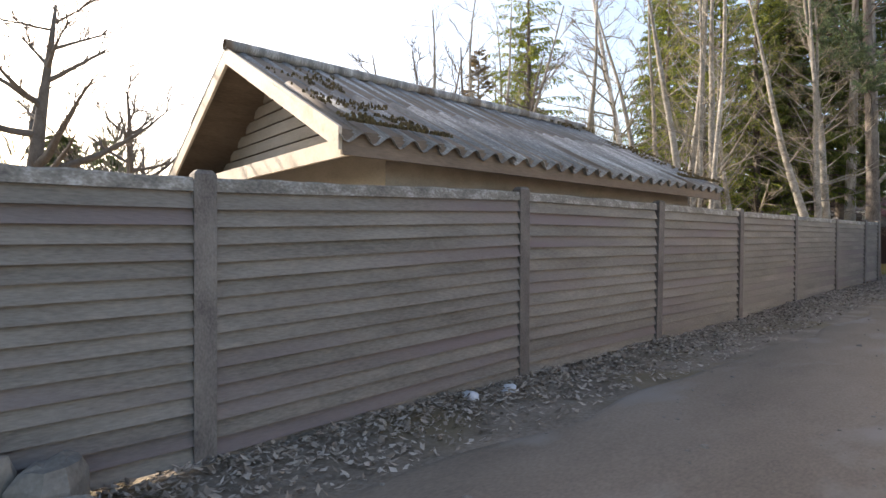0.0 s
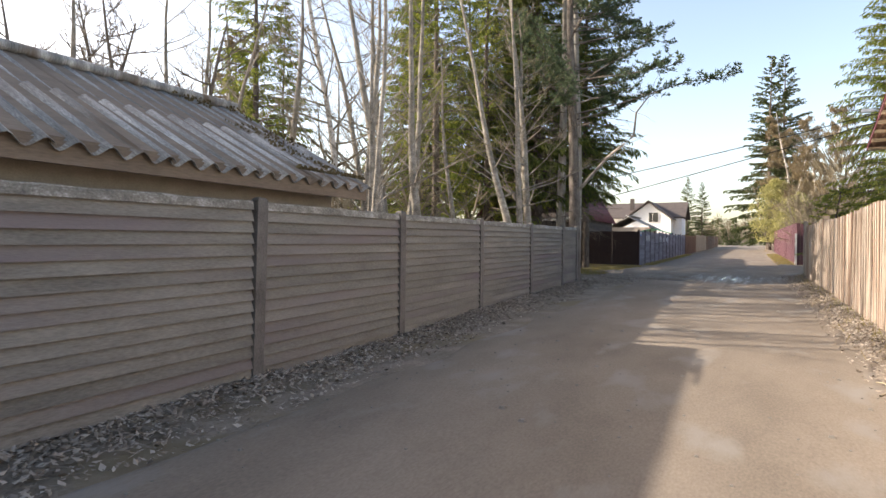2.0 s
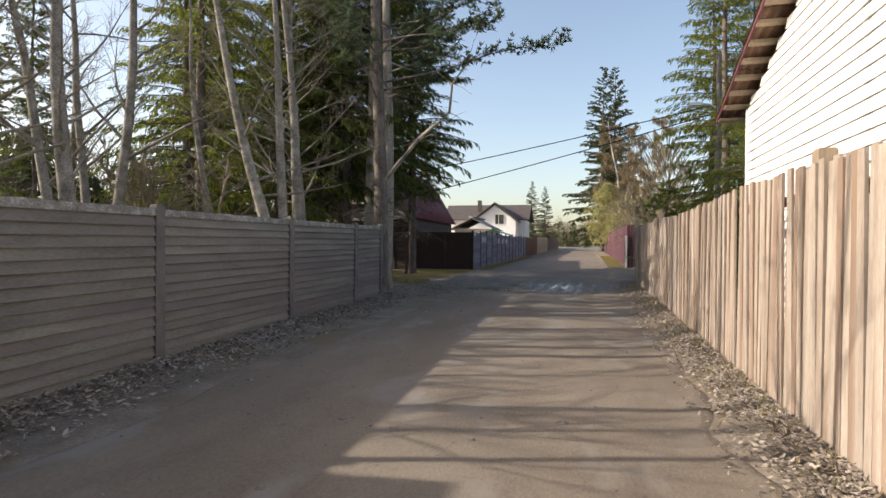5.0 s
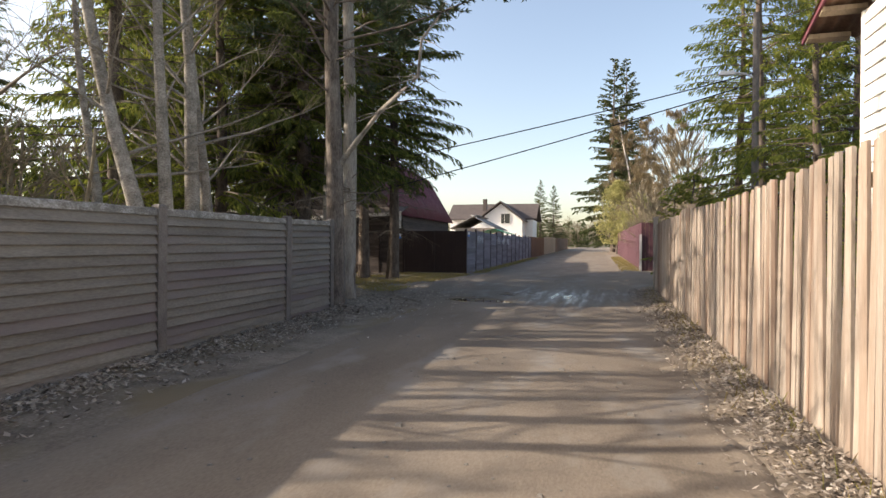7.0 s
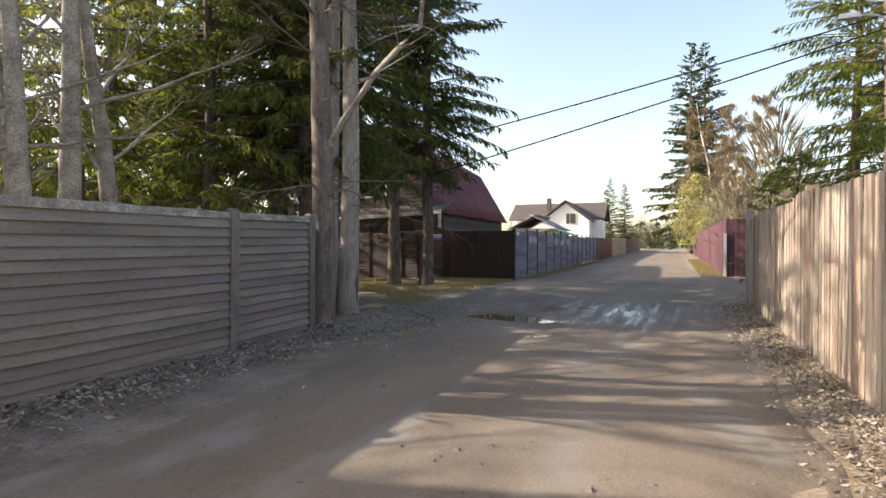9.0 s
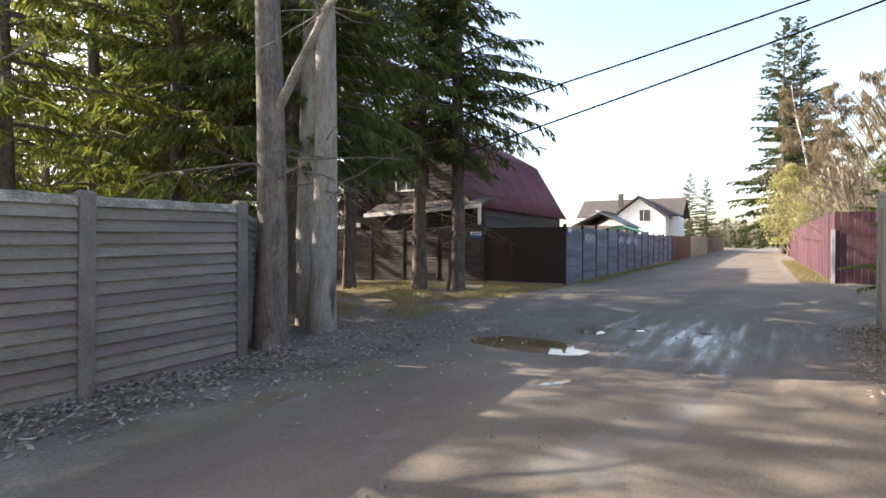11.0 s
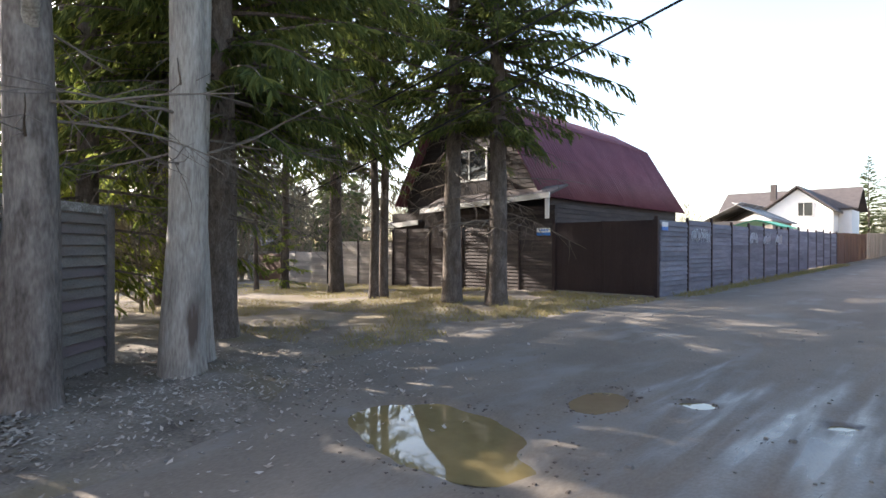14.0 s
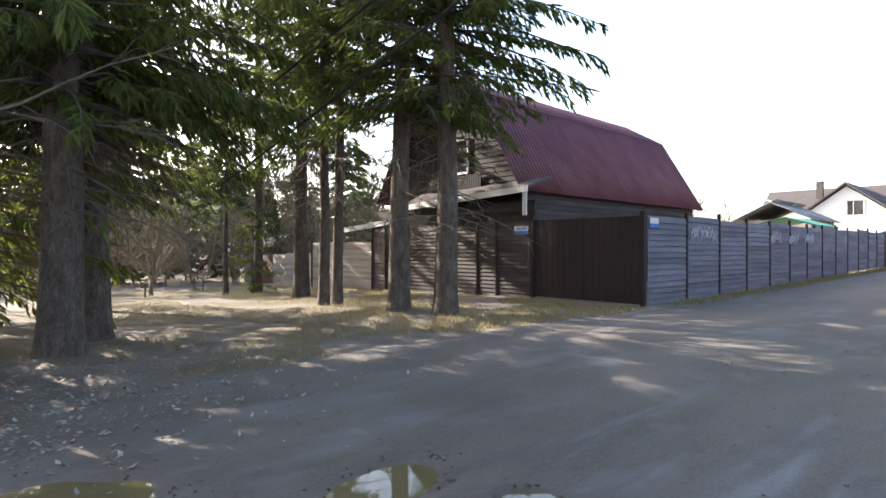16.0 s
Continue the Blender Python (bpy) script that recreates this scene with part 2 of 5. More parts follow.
def wet_road():
    m = material("dirt_road", [(0.115, 0.095, 0.075), (0.165, 0.138, 0.11), (0.215, 0.183, 0.148)], 0.9, (1, 0.45, 1), 55, 0.9, 0.35,
                 patch=((0.2, 0.185, 0.165), 1.6, 0.55, 0.68))
    n, l = m.node_tree.nodes, m.node_tree.links
    b = n["Principled BSDF"]
    geo = n.new("ShaderNodeNewGeometry")
    sub = n.new("ShaderNodeVectorMath")
    sub.operation = "SUBTRACT"
    sub.inputs[1].default_value = (0.2, 27.2, 0.3)
    l.new(geo.outputs["Position"], sub.inputs[0])
    mul = n.new("ShaderNodeVectorMath")
    mul.operation = "MULTIPLY"
    mul.inputs[1].default_value = (1 / 2.6, 1 / 4.0, 0)
    l.new(sub.outputs[0], mul.inputs[0])
    ln = n.new("ShaderNodeVectorMath")
    ln.operation = "LENGTH"
    l.new(mul.outputs[0], ln.inputs[0])
    nz = n.new("ShaderNodeTexNoise")
    nz.inputs["Scale"].default_value = 1.3
    nz.inputs["Detail"].default_value = 7
    mp = n.new("ShaderNodeMapping")
    mp.inputs["Scale"].default_value = (4.5, 0.5, 1)
    l.new(geo.outputs["Position"], mp.inputs[0])
    l.new(mp.outputs[0], nz.inputs["Vector"])
    ad = n.new("ShaderNodeMath")
    ad.operation = "MULTIPLY_ADD"
    ad.inputs[1].default_value = 2.6
    l.new(nz.outputs["Fac"], ad.inputs[0])
    l.new(ln.outputs["Value"], ad.inputs[2])
    mr = n.new("ShaderNodeMapRange")
    mr.inputs[1].default_value, mr.inputs[2].default_value = 1.15, 2.1
    mr.inputs[3].default_value, mr.inputs[4].default_value = 0.22, 0.92
    l.new(ad.outputs[0], mr.inputs[0])
    l.new(mr.outputs[0], b.inputs["Roughness"])
    # wet soil is darker than dry soil
    dk = n.new("ShaderNodeMapRange")
    dk.inputs[1].default_value, dk.inputs[2].default_value = 0.24, 0.92
    dk.inputs[3].default_value, dk.inputs[4].default_value = 0.62, 1.0
    l.new(mr.outputs[0], dk.inputs[0])
    hv = n.new("ShaderNodeHueSaturation")
    src = b.inputs["Base Color"].links[0].from_socket
    l.new(dk.outputs[0], hv.inputs["Value"])
    l.new(src, hv.inputs["Color"])
    l.new(hv.outputs[0], b.inputs["Base Color"])
    return m


def ground_material():
    m = material("forest_ground", [(0.1, 0.08, 0.062), (0.19, 0.16, 0.127), (0.29, 0.25, 0.205)], 1.7, (1, 1, 1), 30, 0.95, 0.8,
                 patch=((0.17, 0.135, 0.085), 0.6, 0.5, 0.62))
    return m


M_road = wet_road()
M_ground = ground_material()
M_water = material("puddle_water", [(0.15, 0.115, 0.052), (0.21, 0.165, 0.08)], 1.2, (1, 1, 1), 10, 0.03, 0, spec=0.5)
M_glass = material("window_glass", [(0.02, 0.022, 0.025), (0.03, 0.032, 0.036)], 1, (1, 1, 1), 4, 0.04, 0, spec=0.6)


# ---------- mesh tools ----------
class Build:
    """Gathers vertices and faces for one mesh."""

    def __init__(self):
        self.v, self.f = [], []

    def quad(self, a, b, c, d):
        i = len(self.v)
        self.v += [tuple(a), tuple(b), tuple(c), tuple(d)]
        self.f.append((i, i + 1, i + 2, i + 3))

    def hexa(self, lo, hi):
        """A solid from four lower and four upper corners, both counter-clockwise from above."""
        i = len(self.v)
        self.v += [tuple(p) for p in lo] + [tuple(p) for p in hi]
        self.f += [(i + 3, i + 2, i + 1, i), (i + 4, i + 5, i + 6, i + 7)]
        for k in range(4):
            j = (k + 1) % 4
            self.f.append((i + k, i + j, i + 4 + j, i + 4 + k))

    def box(self, x0, y0, z0, x1, y1, z1):
        self.hexa([(x0, y0, z0), (x1, y0, z0), (x1, y1, z0), (x0, y1, z0)],
                  [(x0, y0, z1), (x1, y0, z1), (x1, y1, z1), (x0, y1, z1)])

    def tube(self, pts, radii, sides=6, cap=True):
        pts = [Vector(p) for p in pts]
        i0 = len(self.v)
        n = len(pts)
        for k in range(n):
            d = (pts[min(k + 1, n - 1)] - pts[max(k - 1, 0)]).normalized()
            a = d.orthogonal() if abs(d.z) < 0.9 else Vector((1, 0, 0)) - d * d.x
            a.normalize()
            b = d.cross(a)
            for s in range(sides):
                w = 2 * math.pi * s / sides
                self.v.append(tuple(pts[k] + (a * math.cos(w) + b * math.sin(w)) * radii[k]))
        for k in range(n - 1):
            for s in range(sides):
                t = (s + 1) % sides
                self.f.append((i0 + k * sides + s, i0 + k * sides + t, i0 + (k + 1) * sides + t, i0 + (k + 1) * sides + s))
        if cap:
            self.f.append(tuple(i0 + (n - 1) * sides + s for s in range(sides)))

    def mesh(self, name, mat, smooth=False):
        me = bpy.data.meshes.new(name)
        me.from_pydata(self.v, [], self.f)
        me.materials.append(mat)
        if smooth:
            me.polygons.foreach_set("use_smooth", [True] * len(me.polygons))
        me.update()
        return me


def part(name, build, mat, parent, label="", smooth=False):
    ob = new(name, build.mesh(name, mat, smooth))
    ob.parent = parent
    return tagged(ob, label)


def thing(name, label, category, at=(0, 0, 0), group="", kind=""):
    ob = new(name)
    ob.location = at
    return tagged(ob, label, category, group, kind)


def solo(name, build, mat, label, category, kind="", smooth=False, group=""):
    return tagged(new(name, build.mesh(name, mat, smooth)), label, category, group, kind)


def step(a, b, x):
    t = min(1.0, max(0.0, (x - a) / (b - a)))
    return t * t * (3 - 2 * t)


PUDDLES = [(-1.98, 25.6, 0.88, 0.52, -0.08), (-1.45, 27.2, 0.36, 0.2, 1.7), (-0.79, 27.67, 0.13, 0.1, 0.5), (0.24, 27.8, 0.12, 0.08, 0.7),
           (-0.88, 23.68, 0.15, 0.07, 0.5), (-0.27, 24.1, 0.15, 0.06, 0.5), (0.32, 24.8, 0.1, 0.07, 0.4)]
WATER_DROP = 0.02


def puddle_shape(px, py, a, b, turn, x, y):
    c, s = math.cos(turn), math.sin(turn)
    u, w = ((x - px) * c + (y - py) * s) / a, (-(x - px) * s + (y - py) * c) / b
    n = noise.noise(Vector((x * 2.2, y * 2.2, px))) * 0.35
    return math.hypot(u, w) + n


def land(x, y):
    """Height of the ground."""
    z = -0.08 + 0.012 * min(max(y, -40), 150)
    if x < -8:
        z -= 0.03 * min(-8 - x, 22)
    z += 0.1 * step(1.7, 2.7, x) - 0.08 * step(-2.4, -3.7, x) * (1 - step(9, 17, y))
    return z


def land_rough(x, y):
    z = land(x, y)
    z += 0.035 * noise.noise(Vector((x * 0.9, y * 0.9, 0))) + 0.03 * noise.noise(Vector((x * 3.1, y * 3.1, 5)))
    return z


def left_edge(y):
    e = -2.75 + 0.25 * noise.noise(Vector((0, y * 0.7, 1.0)))
    e -= 2.0 * step(23.5, 27.0, y) - 0.7 * step(33, 38, y)
    return e


def right_edge(y):
    return 2.02 + 0.18 * noise.noise(Vector((4.0, y * 0.8, 1.0))) + 1.2 * step(29.5, 32, y) - 1.0 * step(37, 42, y)


def road_z(x, y):
    z = land(x, y) + 0.03
    z += 0.012 * noise.noise(Vector((x * 1.3, y * 0.7, 2))) + 0.006 * noise.noise(Vector((x * 5, y * 5, 3)))
    if 22 < y < 32:
        for c in (-0.75, 0.1, 0.55, 1.05):
            z -= 0.018 * math.exp(-((x - c - 0.12 * math.sin(y * 0.5 + c)) / 0.11) ** 2) * step(22, 25, y) * step(32, 29.5, y)
        for px, py, a, b, turn in PUDDLES:
            if abs(x - px) < 2.2 and abs(y - py) < 2.2:
                d = puddle_shape(px, py, a, b, turn, x, y)
                z -= 0.05 * (1 - step(0.7, 1.3, d))
                z += 0.012 * math.exp(-((d - 1.35) / 0.2) ** 2)
    return z


def grid(xs_of, ys, zf, name, mat):
    b = Build()
    w = 0
    for y in ys:
        xs = xs_of(y)
        w = len(xs)
        b.v += [(x, y, zf(x, y, i == 0 or i == w - 1)) for i, x in enumerate(xs)]
    for j in range(len(ys) - 1):
        for i in range(w - 1):
            b.f.append((j * w + i, j * w + i + 1, (j + 1) * w + i + 1, (j + 1) * w + i))
    return b.mesh(name, mat, True)


def spaced(a, b, n):
    return [a + (b - a) * i / n for i in range(n + 1)]


# ---------- ground, road, water ----------
gx = [-1500, -700, -300, -150, -90] + spaced(-60, -9, 51) + spaced(-8.75, 7, 63) + spaced(8, 40, 32) + [60, 100, 200, 500, 1500]
gy = [-1500, -500, -150, -60] + spaced(-30, -6, 24) + spaced(-5.75, 42, 191) + spaced(43, 110, 67) + [120, 140, 170, 220, 300, 500, 900, 2000]


def sunk(x, y, edge):
    z = land_rough(x, y)
    if left_edge(y) + 0.3 < x < right_edge(y) - 0.3 and -12 < y < 260:
        z = land(x, y) - 0.16
    return z


tagged(new("ground", grid(lambda y: gx, gy, sunk, "ground", M_ground)), "brown forest ground with litter, moss and dry grass", "ground", kind="structure")
ry = spaced(-12, 5, 85) + spaced(5.15, 22, 112) + spaced(22.08, 32, 124) + spaced(32.25, 60, 111) + spaced(61, 260, 199)


def road_row(y):
    a, b = left_edge(y), right_edge(y)
    return [a - 0.25] + spaced(a, b, 84) + [b + 0.25]


tagged(new("road", grid(road_row, ry, lambda x, y, e: land(x, y) - 0.14 if e else road_z(x, y), "road", M_road)),
       "grey-brown packed dirt road with wet ruts", "road", kind="structure")
for px, py, a, b_, turn in PUDDLES:
    bb = Build()
    level = land(px, py) + 0.03 - WATER_DROP
    bb.v.append((px, py, level))
    for k in range(40):
        w = 2 * math.pi * k / 40
        u, q = a * 1.25 * math.cos(w), b_ * 1.25 * math.sin(w)
        bb.v.append((px + u * math.cos(turn) - q * math.sin(turn), py + u * math.sin(turn) + q * math.cos(turn), level))
        bb.f.append((0, 1 + k, 1 + (k + 1) % 40))
    tagged(new("water", bb.mesh("water", M_water)), "muddy brown rain puddle lying in the road", "puddle", "puddles", "structure")


# ---------- grey fence of lapped concrete slats ----------
def lap_slats(parent, x0, y0, x1, y1, z0, z1, count, mat, depth=0.035, top=None, slat="slat", rise=0.0):
    """Lapped slats between two points; the lower edge of each stands proud, towards the right of the run seen from its start."""
    run = Vector((x1 - x0, y1 - y0, 0))
    length = run.length
    h = (z1 - z0) / count
    b = Build()
    # local frame: x along the run, y out of the face
    b.hexa([(0, -depth, 0), (length, -depth, 0), (length, 0.0, 0), (0, 0.0, 0)],
           [(0, -depth * 0.12, h - 0.018), (length, -depth * 0.12, h - 0.018), (length, 0.0, h + 0.012), (0, 0.0, h + 0.012)])
    me = b.mesh(slat, mat)
    turn = math.atan2(run.y, run.x)
    tip = -math.atan2(rise, length)
    for k in range(count):
        ob = new(slat, me)
        ob.parent = parent
        ob.location = (x0 + random.uniform(-0.003, 0.003), y0, z0 + k * h + random.uniform(-0.002, 0.002))
        ob.rotation_euler = (random.uniform(-0.012, 0.012), tip + random.uniform(-0.0012, 0.0012), turn)
    if top:
        tb = Build()
        n = 20
        for i in range(n + 1):
            u, ht = length * i / n, 0.1 + random.uniform(-0.007, 0.007)
            tb.v += [(u, -depth * 0.9, 0), (u, -depth * 0.6 + random.uniform(-0.003, 0.003), ht - 0.015), (u, -depth * 0.35, ht), (u, 0.01, ht), (u, 0.012, 0)]
            if i:
                for q in range(5):
                    a, c = 5 * (i - 1) + q, 5 * (i - 1) + (q + 1) % 5
                    tb.f.append((c, a, a + 5, c + 5))
        tb.f += [(0, 1, 2, 3, 4), (5 * n + 4, 5 * n + 3, 5 * n + 2, 5 * n + 1, 5 * n)]
        ob = part("top_rail", tb, top, parent)
        ob.location = (x0, y0, z1)
        ob.rotation_euler = (0, tip, turn)


def post_mesh(w, d, h, mat):
    b = Build()
    b.hexa([(-w / 2, -d / 2, 0), (w / 2, -d / 2, 0), (w / 2, d / 2, 0), (-w / 2, d / 2, 0)],
           [(-w / 2, -d / 2, h - 0.03), (w / 2, -d / 2, h - 0.03), (w / 2, d / 2, h - 0.03), (-w / 2, d / 2, h - 0.03)])
    b.hexa([(-w / 2, -d / 2, h - 0.03), (w / 2, -d / 2, h - 0.03), (w / 2, d / 2, h - 0.03), (-w / 2, d / 2, h - 0.03)],
           [(-w / 3, -d / 3, h), (w / 3, -d / 3, h), (w / 3, d / 3, h), (-w / 3, d / 3, h)])
    return b.mesh("post", mat)


fence = thing("concrete_fence", "weathered grey concrete fence of lapped horizontal slats", "fence")
POSTS = [(-3.85, -5.0, 1.78, -0.1), (-3.92, -1.9, 1.8, -0.1), (-4.0, 1.18, 1.845, -0.07), (-4.13, 4.62, 1.975, -0.13), (-4.23, 7.7, 2.0, -0.14), (-4.33, 10.87, 2.02, -0.12),
         (-4.47, 14.28, 2.06, 0.0), (-4.58, 17.75, 2.09, 0.05), (-4.66, 20.95, 2.12, 0.09), (-4.72, 22.84, 2.16, 0.15)]
post_me = post_mesh(0.12, 0.15, 2.5, M_post)
for i, (x, y, zt, zb) in enumerate(POSTS):
    ob = new("post", post_me)
    ob.parent = fence
    ob.location = (x - 0.005, y, zt - 2.45)
    lean = -0.03 if i == 4 else random.uniform(-0.006, 0.006)
    ob.rotation_euler = (lean, random.uniform(-0.008, 0.008), 0)
for (xa, ya, za, ba), (xb, yb, zb, bb_) in zip(POSTS, POSTS[1:]):
    lap_slats(fence, xa, ya + 0.05, xb, yb - 0.05, (ba + bb_) / 2 - 0.06 - (zb - za) / 2, za - 0.1, 16, M_slat, 0.045, M_slat_top, rise=zb - za)
side = thing("side_fence", "grey lapped fence turning in behind the corner post", "fence")
lap_slats(side, -4.88, 22.92, -6.5, 24.55, 0.1, 2.02, 16, M_slat, 0.045, M_slat_top)
ob = new("post", post_me)
ob.parent = side
ob.location = (-6.55, 24.6, -0.38)
ob.rotation_euler = (0, 0, 0.78)


# ---------- corrugated sheets ----------
def wave_sheet(length, width, waves, amp, thick=0.008, along=2):
    """A corrugated sheet, x up the slope, y across the waves, its own thickness included."""
    b = Build()
    n = waves * 8
    for side_z in (0, -thick):
        for i in range(along + 1):
            for j in range(n + 1):
                b.v.append((length * i / along, width * j / n, amp * math.sin(2 * math.pi * waves * j / n) + side_z))
    m = (along + 1) * (n + 1)
    for i in range(along):
        for j in range(n):
            a = i * (n + 1) + j
            b.f.append((a, a + n + 1, a + n + 2, a + 1))
            b.f.append((m + a, m + a + 1, m + a + n + 2, m + a + n + 1))
    for j in range(n):
        b.f.append((j, j + 1, m + j + 1, m + j))
        a = along * (n + 1) + j
        b.f.append((a + 1, a, m + a, m + a + 1))
    return b


def slope_pose(eave, ridge, y):
    """A pose whose x runs from the eave (x, z) up to the ridge (x, z), y along the building."""
    up = Vector((ridge[0] - eave[0], 0, ridge[1] - eave[1])).normalized()
    yy = Vector((0, 1, 0))
    m = Matrix((up, yy, up.cross(yy))).transposed().to_4x4()
    m.translation = (eave[0], y, eave[1])
    return m


def boards(name, parent, mat, x0, y0, x1, y1, z0, z1, pitch, depth=0.02, top_of=None, label=""):
    """Horizontal lapped boards on a wall; top_of(u) gives the height of the wall's top at share u of the run."""
    run = Vector((x1 - x0, y1 - y0, 0))
    out = Vector((run.y, -run.x, 0)).normalized()
    z = z0
    while z < z1 - 0.02:
        h = min(pitch, z1 - z)
        ua, ub = 0.0, 1.0
        if top_of:
            inside = [u / 60 for u in range(61) if top_of(u / 60) > z + h * 0.5]
            if not inside:
                break
            ua, ub = min(inside), max(inside)
        a, c = Vector((x0, y0, z)) + run * ua, Vector((x0, y0, z)) + run * ub
        b = Build()
        up = Vector((0, 0, h - 0.014))
        b.hexa([a + out * depth, c + out * depth, c, a], [a + out * depth * 0.2 + up, c + out * depth * 0.2 + up, c + up, a + up])
        part(name, b, mat, parent, label)
        z += pitch


# ---------- shed behind the grey fence ----------
shed = thing("shed", "low grey timber shed with mossy corrugated roof behind the fence", "shed")
EX, EZ, RX, RZ, YN, YF = -4.2, 2.4, -7.05, 3.82, 2.35, 9.75
sl = math.hypot(RX - EX, RZ - EZ)
rows_up = 2
sheet_len = sl / rows_up + 0.1
for side_i in range(2):
    ex = EX if side_i == 0 else 2 * RX - EX
    for r in range(rows_up):
        n_cols = 7
        w = (YF - YN) / n_cols
        me = wave_sheet(sheet_len, w + 0.05, 4, 0.05).mesh("roof_sheet", M_slate, True)
        for c in range(n_cols):
            ob = new("roof_sheet", me)
            ob.parent = shed
            m = slope_pose((ex, EZ), (RX, RZ), YN + c * w)
            if side_i:
                m = m @ Matrix.Scale(-1, 4, (0, 0, 1))
            off = Matrix.Translation((r * sl / rows_up - 0.1 + random.uniform(-0.012, 0.012), random.uniform(-0.01, 0.01), (0.055 + 0.02 * (r % 3) + random.uniform(0, 0.004)) * (-1 if side_i else 1)))
            ob.matrix_basis = m @ off @ pose(0, 0, 0, 0, 1.1 * (-1 if side_i else 1), random.uniform(-0.25, 0.25))
b = Build()
b.tube([(RX, YN - 0.02, RZ + 0.05), (RX, (YN + YF) / 2, RZ + 0.045), (RX, YF + 0.02, RZ + 0.05)], [0.075] * 3, 8)
part("ridge_cap", b, M_slate, shed, smooth=True)
nx = 2 * RX - EX


def slanted(x0, z0, x1, z1, y0, y1, h):
    b = Build()
    b.hexa([(x0, y0, z0 - h), (x1, y0, z1 - h), (x1, y1, z1 - h), (x0, y1, z0 - h)], [(x0, y0, z0), (x1, y0, z1), (x1, y1, z1), (x0, y1, z0)])
    return b


part("barge_board", slanted(RX, RZ + 0.01, EX, EZ, YN - 0.005, YN + 0.03, 0.2), M_trim_cream, shed, "cream painted barge board")
part("barge_board", slanted(nx, EZ, RX, RZ + 0.01, YN - 0.005, YN + 0.03, 0.2), M_trim_cream, shed, "cream painted barge board")
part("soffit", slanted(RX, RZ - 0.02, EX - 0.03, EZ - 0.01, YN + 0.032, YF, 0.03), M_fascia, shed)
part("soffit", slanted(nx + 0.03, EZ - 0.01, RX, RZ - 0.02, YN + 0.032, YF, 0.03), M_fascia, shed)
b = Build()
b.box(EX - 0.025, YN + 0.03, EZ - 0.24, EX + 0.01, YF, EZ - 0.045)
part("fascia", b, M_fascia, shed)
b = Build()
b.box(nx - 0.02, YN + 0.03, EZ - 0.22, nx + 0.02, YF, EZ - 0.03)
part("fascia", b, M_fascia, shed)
b = Build()
b.box(nx + 0.03, YN + 0.1, EZ - 0.235, EX - 0.022, YN + 0.14, EZ - 0.07)
part("cornice", b, M_trim_cream, shed, "cream cornice board across the gable")
b = Build()
b.hexa([(nx + 0.03, YN + 0.142, EZ - 0.1), (EX - 0.06, YN + 0.142, EZ - 0.1), (EX - 0.06, YN + 0.72, EZ - 0.02), (nx + 0.03, YN + 0.72, EZ - 0.02)],
       [(nx + 0.03, YN + 0.142, EZ - 0.07), (EX - 0.06, YN + 0.142, EZ - 0.07), (EX - 0.06, YN + 0.72, EZ + 0.02), (nx + 0.03, YN + 0.72, EZ + 0.02)])
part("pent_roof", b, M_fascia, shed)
b = Build()
b.box(nx + 0.35, YN + 0.75, -0.1, EX - 0.4, YF - 0.3, EZ - 0.05)
part("wall", b, M_gable, shed)
boards("gable_board", shed, M_gable, nx + 0.3, YN + 0.74, EX - 0.3, YN + 0.74, EZ - 0.05, RZ, 0.17, 0.025,
       lambda u: RZ - 0.05 - abs(u - 0.5) * 2 * (RZ - EZ) * 0.9)
mb = Build()
for k in range(5000):
    u = random.random() ** 2
    y = random.uniform(YN + 0.05, YF)
    near, far = y < YN + 1.1, y > YF - 0.9 - 0.5 * u
    if u > 0.05 and not ((near or far) and noise.noise(Vector((u * 5, y * 2.5, 7))) > 0.0):
        continue
    if YN + 1.3 < y < YF - 1.4:
        continue
    x = EX + (RX - EX) * u * (0.97 if far else 0.75)
    z = EZ + (RZ - EZ) * u * (0.97 if far else 0.75) + 0.08
    s = random.uniform(0.008, 0.022)
    for q in range(3):
        a = random.uniform(0, 6.28)
        dx, dy = s * math.cos(a), s * math.sin(a)
        mb.quad((x - dx, y - dy, z - 0.02), (x + dx, y + dy, z - 0.02), (x + dx * 0.4, y + dy * 0.4, z + s * 0.6), (x - dx * 0.6, y - dy * 0.6, z + s * 0.5))
tagged(part("moss", mb, M_moss, shed, "brown moss tufts"), kind="stuff")


# ---------- bare plank fence on the other side ----------
pf = thing("plank_fence", "tall fence of bare sun-bleached vertical planks", "fence")


def plank_mesh(w, h, mat, t=0.024, notch=0.0):
    b = Build()
    b.hexa([(0, -w / 2, 0), (t, -w / 2, 0), (t, w / 2, 0), (0, w / 2, 0)], [(0, -w / 2 + notch, h), (t, -w / 2 + notch, h), (t, w / 2 - notch, h), (0, w / 2 - notch, h)])
    return b.mesh("plank", mat)


plank_kinds = [plank_mesh(w, 2.0, M_plank, 0.024, c) for w, c in ((0.102, 0.004), (0.106, 0.006), (0.099, 0.002), (0.104, 0.012))]


def plank_top(y):
    return 2.2 + 0.012 * (y - 10) - 0.1 * step(23.6, 24.6, y) + 0.05 * math.sin(y * 0.55)


